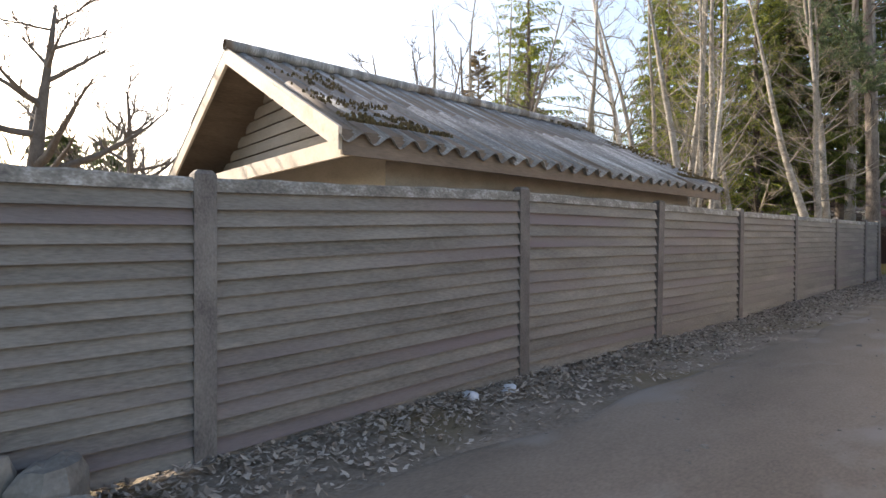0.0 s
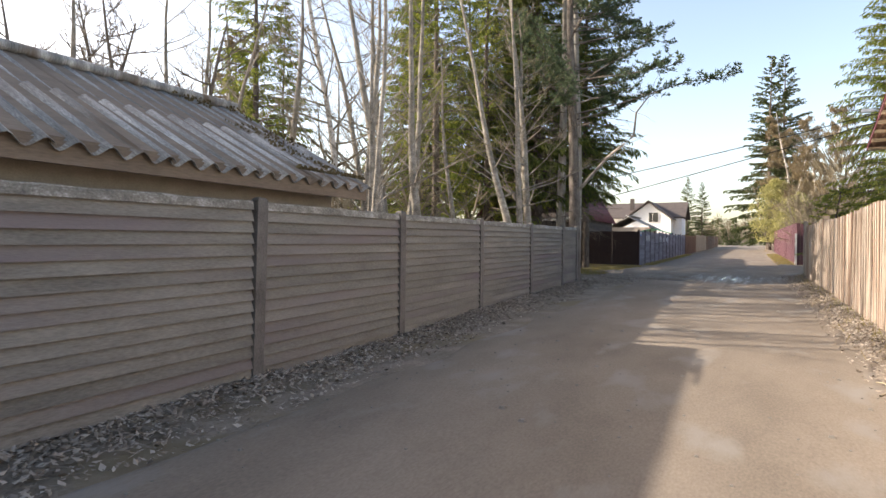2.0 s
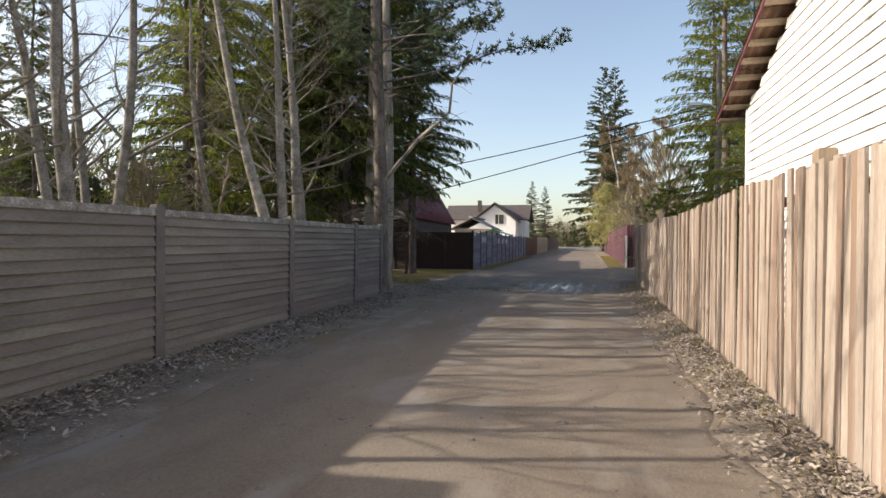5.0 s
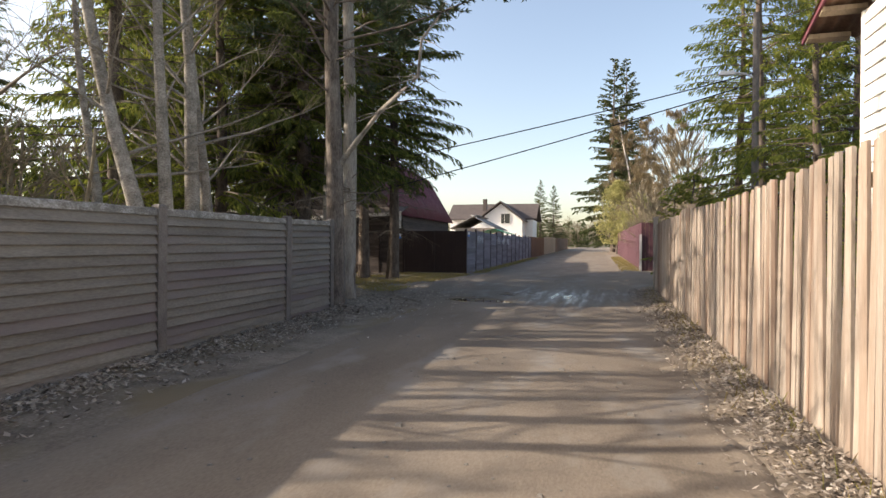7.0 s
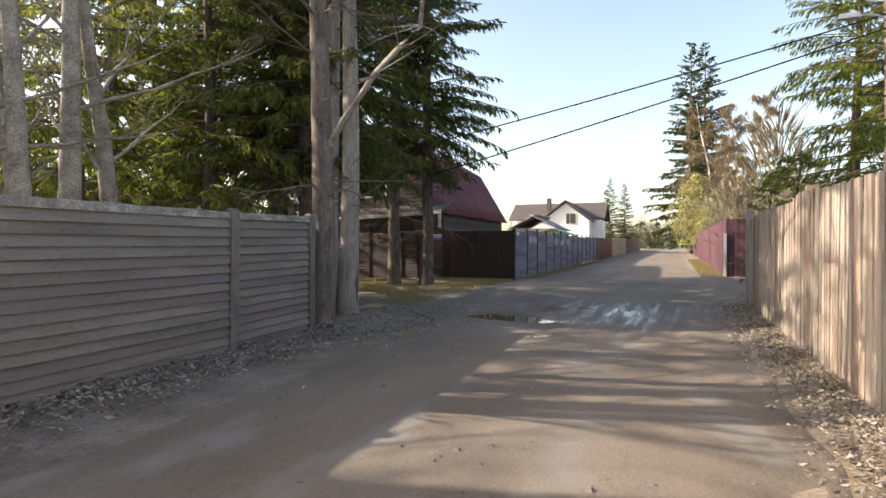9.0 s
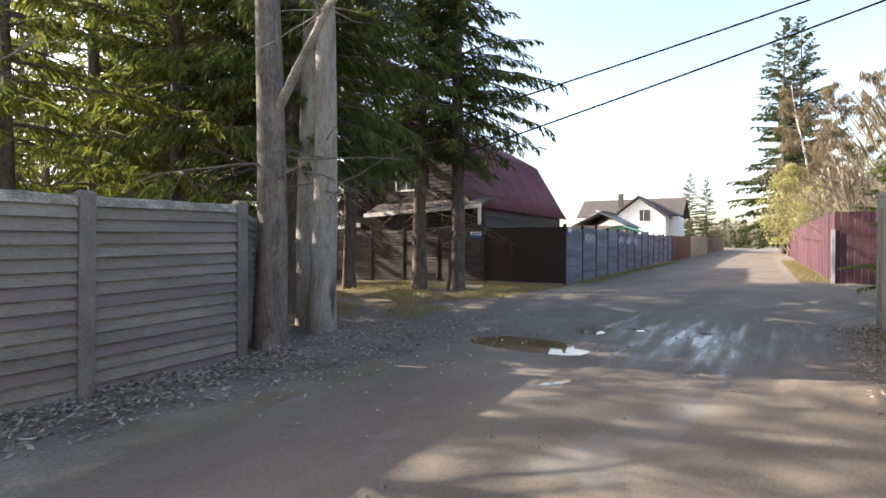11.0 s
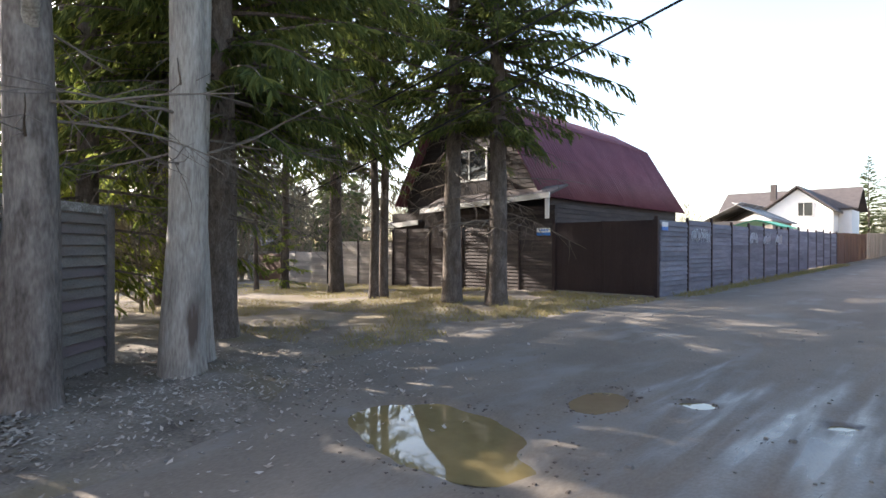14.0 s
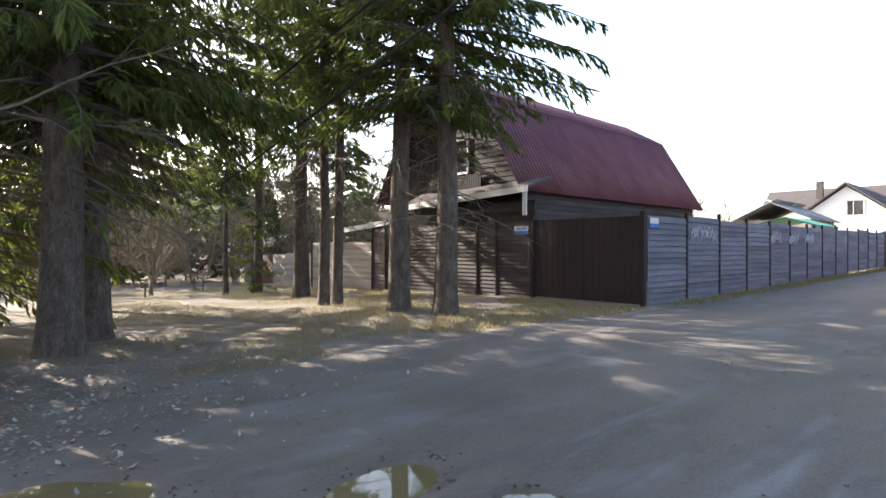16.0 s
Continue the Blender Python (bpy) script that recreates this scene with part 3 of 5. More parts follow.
y = 1.6
while y < 29.2:
    me = random.choice(plank_kinds)
    ob = new("plank", me)
    ob.parent = pf
    base = land(2.66, y) - 0.03
    top = plank_top(y) + random.uniform(-0.02, 0.02)
    ob.location = (2.66 + random.choice((0, 0, 0.012)) + random.uniform(-0.004, 0.004), y, base)
    ob.scale = (1, 1, (top - base) / 2.0)
    ob.rotation_euler = (random.uniform(-0.008, 0.008), random.uniform(-0.012, 0.012), random.uniform(-0.06, 0.06))
    y += 0.109
for z in (0.7, 1.9):
    b = Build()
    b.hexa([(2.7, 1.5, z - 0.05), (2.75, 1.5, z - 0.05), (2.75, 29.3, z + 0.27), (2.7, 29.3, z + 0.27)],
           [(2.7, 1.5, z + 0.04), (2.75, 1.5, z + 0.04), (2.75, 29.3, z + 0.36), (2.7, 29.3, z + 0.36)])
    part("rail", b, M_plankpost, pf)
for y, over in ((3.0, -0.03), (8.2, -0.03), (13.43, 0.13), (18.6, -0.03), (23.85, 0.12), (29.28, 0.05)):
    b = Build()
    h = plank_top(y) + over
    b.box(2.755, y - 0.07, land(2.7, y) - 0.05, 2.895, y + 0.07, h)
    b.box(2.765, y - 0.06, h, 2.885, y + 0.06, h + 0.012)
    part("post", b, M_plankpost, pf)
b = Build()
b.box(2.62, 29.34, land(2.6, 29.4) - 0.05, 2.74, 29.46, 2.5)
b.box(2.6, 29.32, 2.5, 2.76, 29.48, 2.56)
part("end_post", b, M_palewood, pf, "grey end post with a cap")

# ---------- white building ----------
wb = thing("white_building", "white clapboard building with a brown corrugated roof", "building", (0.256, 2.013, 0.452))
wb.scale = (0.71, 0.71, 0.71)
WX, WY1, WR = 4.2, 21.6, 14.6
EAVE_Z, SLOPE = 4.45, 0.37


def wb_top(y):
    return EAVE_Z + SLOPE * (22.3 - y if y > WR else 22.3 - 2 * WR + y) - 0.12


b = Build()
b.hexa([(WX + 0.02, 7.6, -1.0), (11, 7.6, -1.0), (11, WY1, -1.0), (WX + 0.02, WY1, -1.0)], [(WX + 0.02, 7.6, 4.5), (11, 7.6, 4.5), (11, WY1, 4.5), (WX + 0.02, WY1, 4.5)])
part("wall", b, M_white_wall, wb)
boards("siding_board", wb, M_white_siding, WX, WY1, WX, 7.6, -0.56, 7.4, 0.19, 0.03, lambda u: wb_top(WY1 + (7.6 - WY1) * u))
b = Build()
b.box(WX - 0.03, WY1 - 0.04, -0.7, WX + 0.02, WY1 + 0.03, 4.55)
part("corner_trim", b, M_white_siding, wb)
b = Build()
b.box(WX - 0.035, 15.55, 2.6, WX - 0.012, 15.6, 6.6)
b.box(WX - 0.08, 15.45, 2.35, WX - 0.012, 15.7, 2.75)
b.box(WX - 0.1, 15.75, 2.4, WX - 0.012, 15.95, 2.55)
b.tube([(WX - 0.06, 15.7, 2.7), (WX - 0.12, 15.9, 2.8), (WX - 0.06, 16.1, 2.6)], [0.02, 0.02, 0.02], 6)
part("cable_bracket", b, M_trim_cream, wb, "rusty white cable conduit with insulators")
for s in (0, 1):
    y_e = 22.3 if s == 0 else 2 * WR - 22.3
    L = math.hypot(22.3 - WR, SLOPE * (22.3 - WR))
    up = Vector((0, WR - y_e, SLOPE * (22.3 - WR))).normalized()
    xx = Vector((1, 0, 0))
    for r in range(5):
        me = wave_sheet(L / 5 + 0.1, 8.0, 46, 0.022).mesh("roof_sheet", M_brownsheet, True)
        ob = new("roof_sheet", me)
        ob.parent = wb
        m = Matrix((up, xx, up.cross(xx))).transposed().to_4x4()
        m.translation = Vector((3.72, y_e, EAVE_Z)) + up * (L / 5 * r)
        nrm = up.cross(xx)
        m.translation += nrm * ((0.05 + 0.014 * r) * (1 if nrm.z > 0 else -1))
        ob.matrix_basis = m
    for k in range(17):
        q = Vector((3.76, y_e, EAVE_Z)) + up * (0.12 + k * (L - 0.2) / 16)
        bq = Build()
        d = up * 0.05
        bq.hexa([q + Vector((0, 0, -0.06)) - d, q + Vector((0.5, 0, -0.06)) - d, q + Vector((0.5, 0, -0.06)) + d, q + Vector((0, 0, -0.06)) + d],
                [q + Vector((0, 0, 0.0)) - d, q + Vector((0.5, 0, 0.0)) - d, q + Vector((0.5, 0, 0.0)) + d, q + Vector((0, 0, 0.0)) + d])
        part("outlooker", bq, M_plankpost, wb)
    bq = Build()
    a0, a1 = Vector((3.735, y_e, EAVE_Z)), Vector((3.735, y_e, EAVE_Z)) + up * L
    t = Vector((0.03, 0, 0))
    dn = Vector((0, 0, -0.03))
    bq.hexa([a0 + dn, a0 + dn + t, a1 + dn + t, a1 + dn], [a0 - dn, a0 - dn + t, a1 - dn + t, a1 - dn])
    part("verge_strip", bq, M_redroof, wb)

# ---------- dark house with maroon gambrel roof ----------
hs = thing("gambrel_house", "dark timber house with a maroon corrugated gambrel roof", "house")
HY0, HY1 = 37.6, 48.4
PROF = [(-8.75, 3.3), (-10.55, 6.3), (-12.25, 7.3), (-13.95, 6.3), (-15.75, 3.3)]
for (xa, za), (xb, zb) in zip(PROF, PROF[1:]):
    L = math.hypot(xb - xa, zb - za)
    for c in range(6):
        w = (HY1 - HY0 + 1.0) / 6
        me = wave_sheet(L + 0.06, w + 0.04, 12, 0.03).mesh("roof_sheet", M_redroof, True)
        ob = new("roof_sheet", me)
        ob.parent = hs
        if xa > -12.2:
            m = slope_pose((xa, za), (xb, zb), HY0 - 0.5 + c * w)
            ob.matrix_basis = m @ Matrix.Translation((-0.03, 0, 0.04 + 0.012 * (c % 2)))
        else:
            m = slope_pose((xb, zb), (xa, za), HY0 - 0.5 + c * w)
            ob.matrix_basis = m @ Matrix.Translation((-0.03, 0, -0.04 - 0.012 * (c % 2)))


def gambrel_top(u):
    x = -15.5 + 6.5 * u
    pts = sorted(PROF)
    for (xa, za), (xb, zb) in zip(pts, pts[1:]):
        if xa <= x <= xb:
            return za + (zb - za) * (x - xa) / (xb - xa) - 0.06
    return 3.0


b = Build()
for yy in (HY0, HY1 - 0.1):
    i = len(b.v)
    ring = [(-9.0, 0.0), (-9.0, 3.25), (-10.55, 6.2), (-12.25, 7.2), (-13.95, 6.2), (-15.5, 3.25), (-15.5, 0.0)]
    b.v += [(x, yy, z) for x, z in ring] + [(x, yy + 0.1, z) for x, z in ring]
    b.f += [tuple(range(i, i + 7)), tuple(range(i + 13, i + 6, -1))]
b.box(-9.1, HY0 + 0.1, 0, -9.0, HY1 - 0.1, 3.25)
b.box(-15.5, HY0 + 0.1, 0, -15.4, HY1 - 0.1, 3.25)
part("wall", b, M_darkwood_shaded, hs)
boards("wall_board", hs, M_darkwood_shaded, -15.5, HY0, -9.0, HY0, 3.3, 7.1, 0.16, 0.02, gambrel_top)
boards("wall_board", hs, M_darkwood, -8.99, HY0, -8.99, HY1, 2.0, 3.3, 0.16, 0.02)


def window(parent, x0, x1, z0, z1, y, name="window"):
    w = 0.07
    b = Build()
    b.box(x0, y - 0.06, z0, x0 + w, y, z1)
    b.box(x1 - w, y - 0.06, z0, x1, y, z1)
    b.box(x0 + w, y - 0.06, z0, x1 - w, y, z0 + w)
    b.box(x0 + w, y - 0.06, z1 - w, x1 - w, y, z1)
    xm = x0 + (x1 - x0) * 0.4
    b.box(xm - 0.025, y - 0.055, z0 + w, xm + 0.025, y, z1 - w)
    f = part(name, b, M_whitepaint, parent, "white painted frame")
    g = Build()
    g.box(x0 + w, y - 0.03, z0 + w, xm - 0.025, y - 0.02, z1 - w)
    part("pane", g, M_glass, f)
    g = Build()
    g.box(xm + 0.025, y - 0.03, z0 + w, x1 - w, y - 0.02, z1 - w)
    part("pane", g, M_glass, f)


window(hs, -12.7, -11.3, 4.0, 5.15, HY0 - 0.02)
b = Build()
for k in range(24):
    b.box(-13.1 + k * 0.1, HY0 - 0.1, 3.45, -13.02 + k * 0.1, HY0 - 0.07, 3.95)
part("balustrade", b, M_darkwood_shaded, hs)
# lean-to along the front
b = Build()
b.hexa([(-13.6, 36.55, 2.95), (-8.1, 36.55, 3.2), (-8.1, HY0, 3.55), (-13.6, HY0, 3.45)], [(-13.6, 36.55, 3.02), (-8.1, 36.55, 3.27), (-8.1, HY0, 3.62), (-13.6, HY0, 3.52)])
part("porch_roof", b, M_darkroof, hs)
b = Build()
b.hexa([(-13.62, 36.5, 2.86), (-8.08, 36.5, 3.12), (-8.08, 36.547, 3.12), (-13.62, 36.547, 2.86)], [(-13.62, 36.5, 3.03), (-8.08, 36.5, 3.29), (-8.08, 36.547, 3.29), (-13.62, 36.547, 3.03)])
part("white_fascia", b, M_whitepaint, hs, "peeling white fascia board")
b = Build()
b.hexa([(-17.2, 36.7, 2.32), (-13.9, 36.7, 2.55), (-13.9, 40, 3.2), (-17.2, 40, 3.0)], [(-17.2, 36.7, 2.4), (-13.9, 36.7, 2.63), (-13.9, 40, 3.28), (-17.2, 40, 3.08)])
part("annex_roof", b, M_darkroof, hs)
b = Build()
b.hexa([(-17.2, 36.65, 2.24), (-13.9, 36.65, 2.47), (-13.9, 36.695, 2.47), (-17.2, 36.695, 2.24)], [(-17.2, 36.65, 2.42), (-13.9, 36.65, 2.65), (-13.9, 36.695, 2.65), (-17.2, 36.695, 2.42)])
part("annex_fascia", b, M_whitepaint, hs)
b = Build()
b.box(-15.6, 36.9, -0.3, -8.12, 37.0, 2.93)
part("porch_wall", b, M_darkwood, hs)
boards("wall_board", hs, M_darkwood, -13.6, 36.89, -8.12, 36.89, 2.3, 2.92, 0.12, 0.02)
b = Build()
b.box(-8.2, 36.47, 2.5, -8.06, 36.495, 3.1)
part("corner_board", b, M_whitepaint, hs)

# ---------- fences round the house ----------
ff = thing("dark_board_fence", "dark brown fence of lapped horizontal boards along the yard", "fence")
for xa, xb, mat in ((-9.2, -8.0, M_darkwood), (-9.95, -9.25, M_darkwood), (-11.6, -10.0, M_darkwood), (-13.2, -11.65, M_darkwood), (-14.4, -13.25, M_darkwood), (-15.2, -14.45, M_darkwood),
                    (-17.4, -15.25, M_palewood), (-19.6, -17.45, M_palewood)):
    zb = land(xa, 36.6) - 0.05
    lap_slats(ff, xa, 36.62, xb, 36.62, zb + 0.06, 2.3 if xa > -15.3 else 1.85, 18, mat, 0.03)
for x in (-7.98, -9.22, -9.98, -11.62, -13.22, -14.42, -15.22, -17.42, -19.62):
    b = Build()
    b.box(x - 0.025, 36.56, land(x, 36.6) - 0.1, x + 0.025, 36.62, 2.36 if x > -15.3 else 1.95)
    part("post", b, M_darkmetal, ff)
pfar = thing("pale_board_fence", "pale weathered board fence at the far edge of the clearing", "fence")
for k in range(7):
    xa = -19.8 - 1.6 * (k + 1)
    lap_slats(pfar, xa, 36.9 + 0.15 * k, xa + 1.55, 36.9 + 0.15 * k, land(xa, 37) - 0.02, 1.4 - 0.05 * k, 11, M_palewood if k not in (3, 4) else M_brownplank, 0.03)
gate = thing("metal_gate", "dark brown sheet-metal double gate, closed", "gate")
for xa, xb in ((-7.9, -6.42), (-6.4, -4.95)):
    b = Build()
    n = 26
    for k in range(n):
        u0, u1 = xa + (xb - xa) * k / n, xa + (xb - xa) * (k + 1) / n
        d = 0.006 if k % 3 == 0 else 0.0
        b.hexa([(u0, 36.6 - d, 0.4), (u1, 36.6 - d, 0.4), (u1, 36.62, 0.4), (u0, 36.62, 0.4)], [(u0, 36.6 - d, 2.36), (u1, 36.6 - d, 2.36), (u1, 36.62, 2.36), (u0, 36.62, 2.36)])
    leaf = part("leaf", b, M_darkmetal, gate)
    b = Build()
    b.box(xa, 36.622, 0.4, xa + 0.05, 36.66, 2.38)
    b.box(xb - 0.05, 36.622, 0.4, xb, 36.66, 2.38)
    part("leaf_frame", b, M_darkmetal, leaf)
for x in (-7.95, -4.9):
    b = Build()
    b.box(x - 0.045, 36.55, 0.2, x + 0.045, 36.66, 2.46)
    part("gate_post", b, M_darkmetal, gate)
rf = thing("blue_grey_fence", "blue-grey board fence with dark posts along the road", "fence")
fy = 36.75
k = 0
while fy < 61:
    ly = 1.95
    zb = land(-4.9, fy) - 0.02 + (0.1 if k > 8 else 0.03)
    top = 2.35 + 0.006 * (fy - 36) + (0.06 if k % 3 == 1 else 0)
    lap_slats(rf, -4.9, fy + 0.03, -4.9, fy + ly - 0.03, zb, top, 15, M_blueslat, 0.03)
    b = Build()
    b.box(-4.93, fy + ly - 0.035, zb - 0.1, -4.86, fy + ly + 0.035, top + 0.14)
    part("post", b, M_darkmetal, rf)
    fy += ly
    k += 1
for i, (y0, y1, mat, h) in enumerate(((61.2, 75, M_brownplank, 1.9), (75.3, 92, M_palewood, 2.0), (92.5, 125, M_brownplank, 2.0))):
    bf = thing("far_fence", "brown plank fence further along the road", "fence", group="far fences")
    y = y0
    me = plank_mesh(0.3, 2.0, mat)
    while y < y1:
        ob = new("plank", me)
        ob.parent = bf
        ob.location = (-4.95 + random.uniform(0, 0.02), y, land(-4.9, y))
        ob.scale = (1, 1, h / 2 + random.uniform(-0.02, 0.02))
        y += 0.31
mf = thing("maroon_fence", "maroon painted plank fence along the road", "fence")
me = plank_mesh(0.17, 2.0, M_maroonplank)
y = 40.6
while y < 92:
    ob = new("plank", me)
    ob.parent = mf
    ob.location = (3.05 + 0.01 * (y - 40) * 0.3 + random.uniform(0, 0.015), y, land(3, y) - 0.05)
    ob.scale = (1, 1, 1.22 + random.uniform(-0.012, 0.012))
    y += 0.185
x = 3.15
while x < 7:
    ob = new("plank", me)
    ob.parent = mf
    ob.location = (x, 40.5, land(3, 40) - 0.05)
    ob.rotation_euler = (0, 0, math.pi / 2)
    ob.scale = (1, 1, 1.22 + random.uniform(-0.012, 0.012))
    x += 0.185
b = Build()
b.box(2.98, 40.42, 0.3, 3.08, 40.52, 2.3)
part("post", b, M_lamp, mf)

# ---------- signs ----------
def sign(name, x0, x1, z0, z1, y, x_face=None):
    t = thing(name, "small blue and white address plate fixed to the fence", "sign", group="address plates")
    zm = z0 + (z1 - z0) * 0.42
    if x_face is None:
        b = Build()
        b.box(x0, y - 0.012, zm, x1, y, z1)
        part("plate", b, M_whitepaint, t)
        b = Build()
        b.box(x0, y - 0.012, z0, x1, y, zm)
        part("lower_band", b, M_blue, t)
        b = Build()
        for k in range(6):
            u = x0 + (x1 - x0) * (0.2 + k * 0.12)
            b.box(u, y - 0.016, zm + 0.03, u + (x1 - x0) * 0.08, y - 0.0125, z1 - 0.03)
        part("lettering", b, M_blue, t, "illegible blue lettering")
    else:
        b = Build()
        b.box(x_face, x0, zm, x_face + 0.012, x1, z1)
        part("plate", b, M_whitepaint, t)
        b = Build()
        b.box(x_face, x0, z0, x_face + 0.012, x1, zm)
        part("lower_band", b, M_blue, t)
    return t


sign("address_sign", -8.55, -8.08, 2.0, 2.22, 36.575)
sign("address_sign", 36.82, 37.2, 2.1, 2.32, 0, -4.86)
random.seed(5)
for start, count, base in ((38.95, 13, 2.0), (44.6, 9, 2.0), (46.4, 9, 2.0), (48.2, 9, 2.0)):
    bg = Build()
    for k in range(count * 2):
        y0 = start + (k % count) * 0.115
        z0 = base + random.uniform(-0.09, 0.09)
        bg.tube([Vector((-4.852, y0 + 0.055 * math.sin(3 * s + k), z0 + 0.13 * math.sin(2.1 * s + k * 1.7))) for s in (0, 0.5, 1, 1.5, 2)], [0.008] * 5, 4)
    part("graffiti", bg, M_plastic, rf, "white scrawled graffiti that cannot be read")

# ---------- far white house and outbuildings ----------
fh = thing("white_house", "white rendered house with dark gabled roof further along", "house")
b = Build()
i = 0
ring = [(-16.9, 0.5), (-10.1, 0.5), (-10.1, 5.7), (-13.4, 8.3), (-16.9, 5.7)]
b.v += [(x, 95, z) for x, z in ring] + [(x, 103, z) for x, z in ring]
b.f += [(0, 1, 2, 3, 4), (9, 8, 7, 6, 5)] + [(k, (k + 1) % 5, 5 + (k + 1) % 5, 5 + k) for k in range(5)]
part("wall", b, M_white_wall, fh)
b = Build()
for (xa, za, xb, zb) in ((-13.4, 8.5, -9.7, 5.55), (-17.3, 5.55, -13.4, 8.5)):
    b.hexa([(xa, 94.4, za), (xb, 94.4, zb), (xb, 103.4, zb), (xa, 103.4, za)], [(xa, 94.4, za + 0.2), (xb, 94.4, zb + 0.2), (xb, 103.4, zb + 0.2), (xa, 103.4, za + 0.2)])
part("roof", b, M_darkroof, fh)
b = Build()
b.box(-22.5, 99, 0.5, -16.9, 105, 6.2)
part("wing", b, M_white_wall, fh)
b = Build()
b.box(-10.1, 98.5, 0.5, -8.9, 104, 6.0)
part("wing", b, M_white_wall, fh)
b = Build()
b.hexa([(-22.8, 98.2, 6.0), (-8.3, 98.2, 6.0), (-8.3, 102, 8.6), (-22.8, 102, 8.6)], [(-22.8, 98.2, 6.2), (-8.3, 98.2, 6.2), (-8.3, 102, 8.8), (-22.8, 102, 8.8)])
b.hexa([(-22.8, 102, 8.6), (-8.3, 102, 8.6), (-8.3, 106, 6.0), (-22.8, 106, 6.0)], [(-22.8, 102, 8.8), (-8.3, 102, 8.8), (-8.3, 106, 6.2), (-22.8, 106, 6.2)])
part("wing_roof", b, M_darkroof, fh)
b = Build()
b.box(-16.6, 97, 7.3, -16.0, 97.6, 9.2)
part("chimney", b, M_darkroof, fh)
window(fh, -13.4, -11.9, 5.2, 6.8, 94.97)
ob_ = thing("outbuilding", "low outbuilding with a pale corrugated roof", "shed")
b = Build()
b.box(-12.0, 62, 0.6, -8.2, 67, 3.4)
part("wall", b, M_palewood, ob_)
me = wave_sheet(2.9, 6.0, 20, 0.03).mesh("roof_sheet", M_slate, True)
o = new("roof_sheet", me)
o.parent = ob_
o.matrix_basis = slope_pose((-7.9, 3.35), (-10.2, 4.5), 61.6) @ Matrix.Translation((0, 0, 0.04))
o = new("roof_sheet", me)
o.parent = ob_
o.matrix_basis = slope_pose((-12.5, 3.35), (-10.2, 4.5), 61.6) @ Matrix.Translation((0, 0, -0.04))
gr = thing("green_canopy", "small green sheet roof behind the fence", "canopy")
b = Build()
b.hexa([(-7.6, 50.5, 2.55), (-6.2, 50.5, 2.9), (-6.2, 54, 2.9), (-7.6, 54, 2.55)], [(-7.6, 50.5, 2.6), (-6.2, 50.5, 2.95), (-6.2, 54, 2.95), (-7.6, 54, 2.6)])
b.hexa([(-6.2, 50.5, 2.9), (-5.1, 50.5, 2.55), (-5.1, 54, 2.55), (-6.2, 54, 2.9)], [(-6.2, 50.5, 2.95), (-5.1, 50.5, 2.6), (-5.1, 54, 2.6), (-6.2, 54, 2.95)])
part("roof", b, M_green, gr)
for x in (-7.5, -5.2):
    for y in (50.6, 53.9):
        b = Build()
        b.box(x - 0.04, y - 0.04, 0.4, x + 0.04, y + 0.04, 2.57)
        part("post", b, M_darkmetal, gr)


# ---------- trees ----------
def wander(p, d, length, n, wob, rise=0.0):
    pts = [Vector(p)]
    d = Vector(d).normalized()
    for k in range(n):
        d = (d + Vector((random.uniform(-wob, wob), random.uniform(-wob, wob), random.uniform(-wob, wob) + rise))).normalized()
        pts.append(pts[-1] + d * (length / n))
    return pts


def taper(r0, r1, n):
    return [r0 + (r1 - r0) * k / n for k in range(n + 1)]


def trunk_build(pts, r, top_r, flare=1.45, sides=12):
    b = Build()
    full = [pts[0] - Vector((0, 0, 0.15)), pts[0] + Vector((0, 0, 0.12)), pts[0] + Vector((0, 0, 0.45))] + pts[1:]
    n = len(pts) - 1
    radii = [r * flare, r * (1 + (flare - 1) * 0.45), r * 1.05] + [r + (top_r - r) * (k / n) for k in range(1, n + 1)]
    b.tube(full, radii, sides)
    b.v = [(x + r * 0.08 * noise.noise(Vector((x * 9, y * 9, z * 1.5))), y + r * 0.08 * noise.noise(Vector((x * 9, y * 9, z * 1.5 + 9))), z) for x, y, z in b.v]
    return b


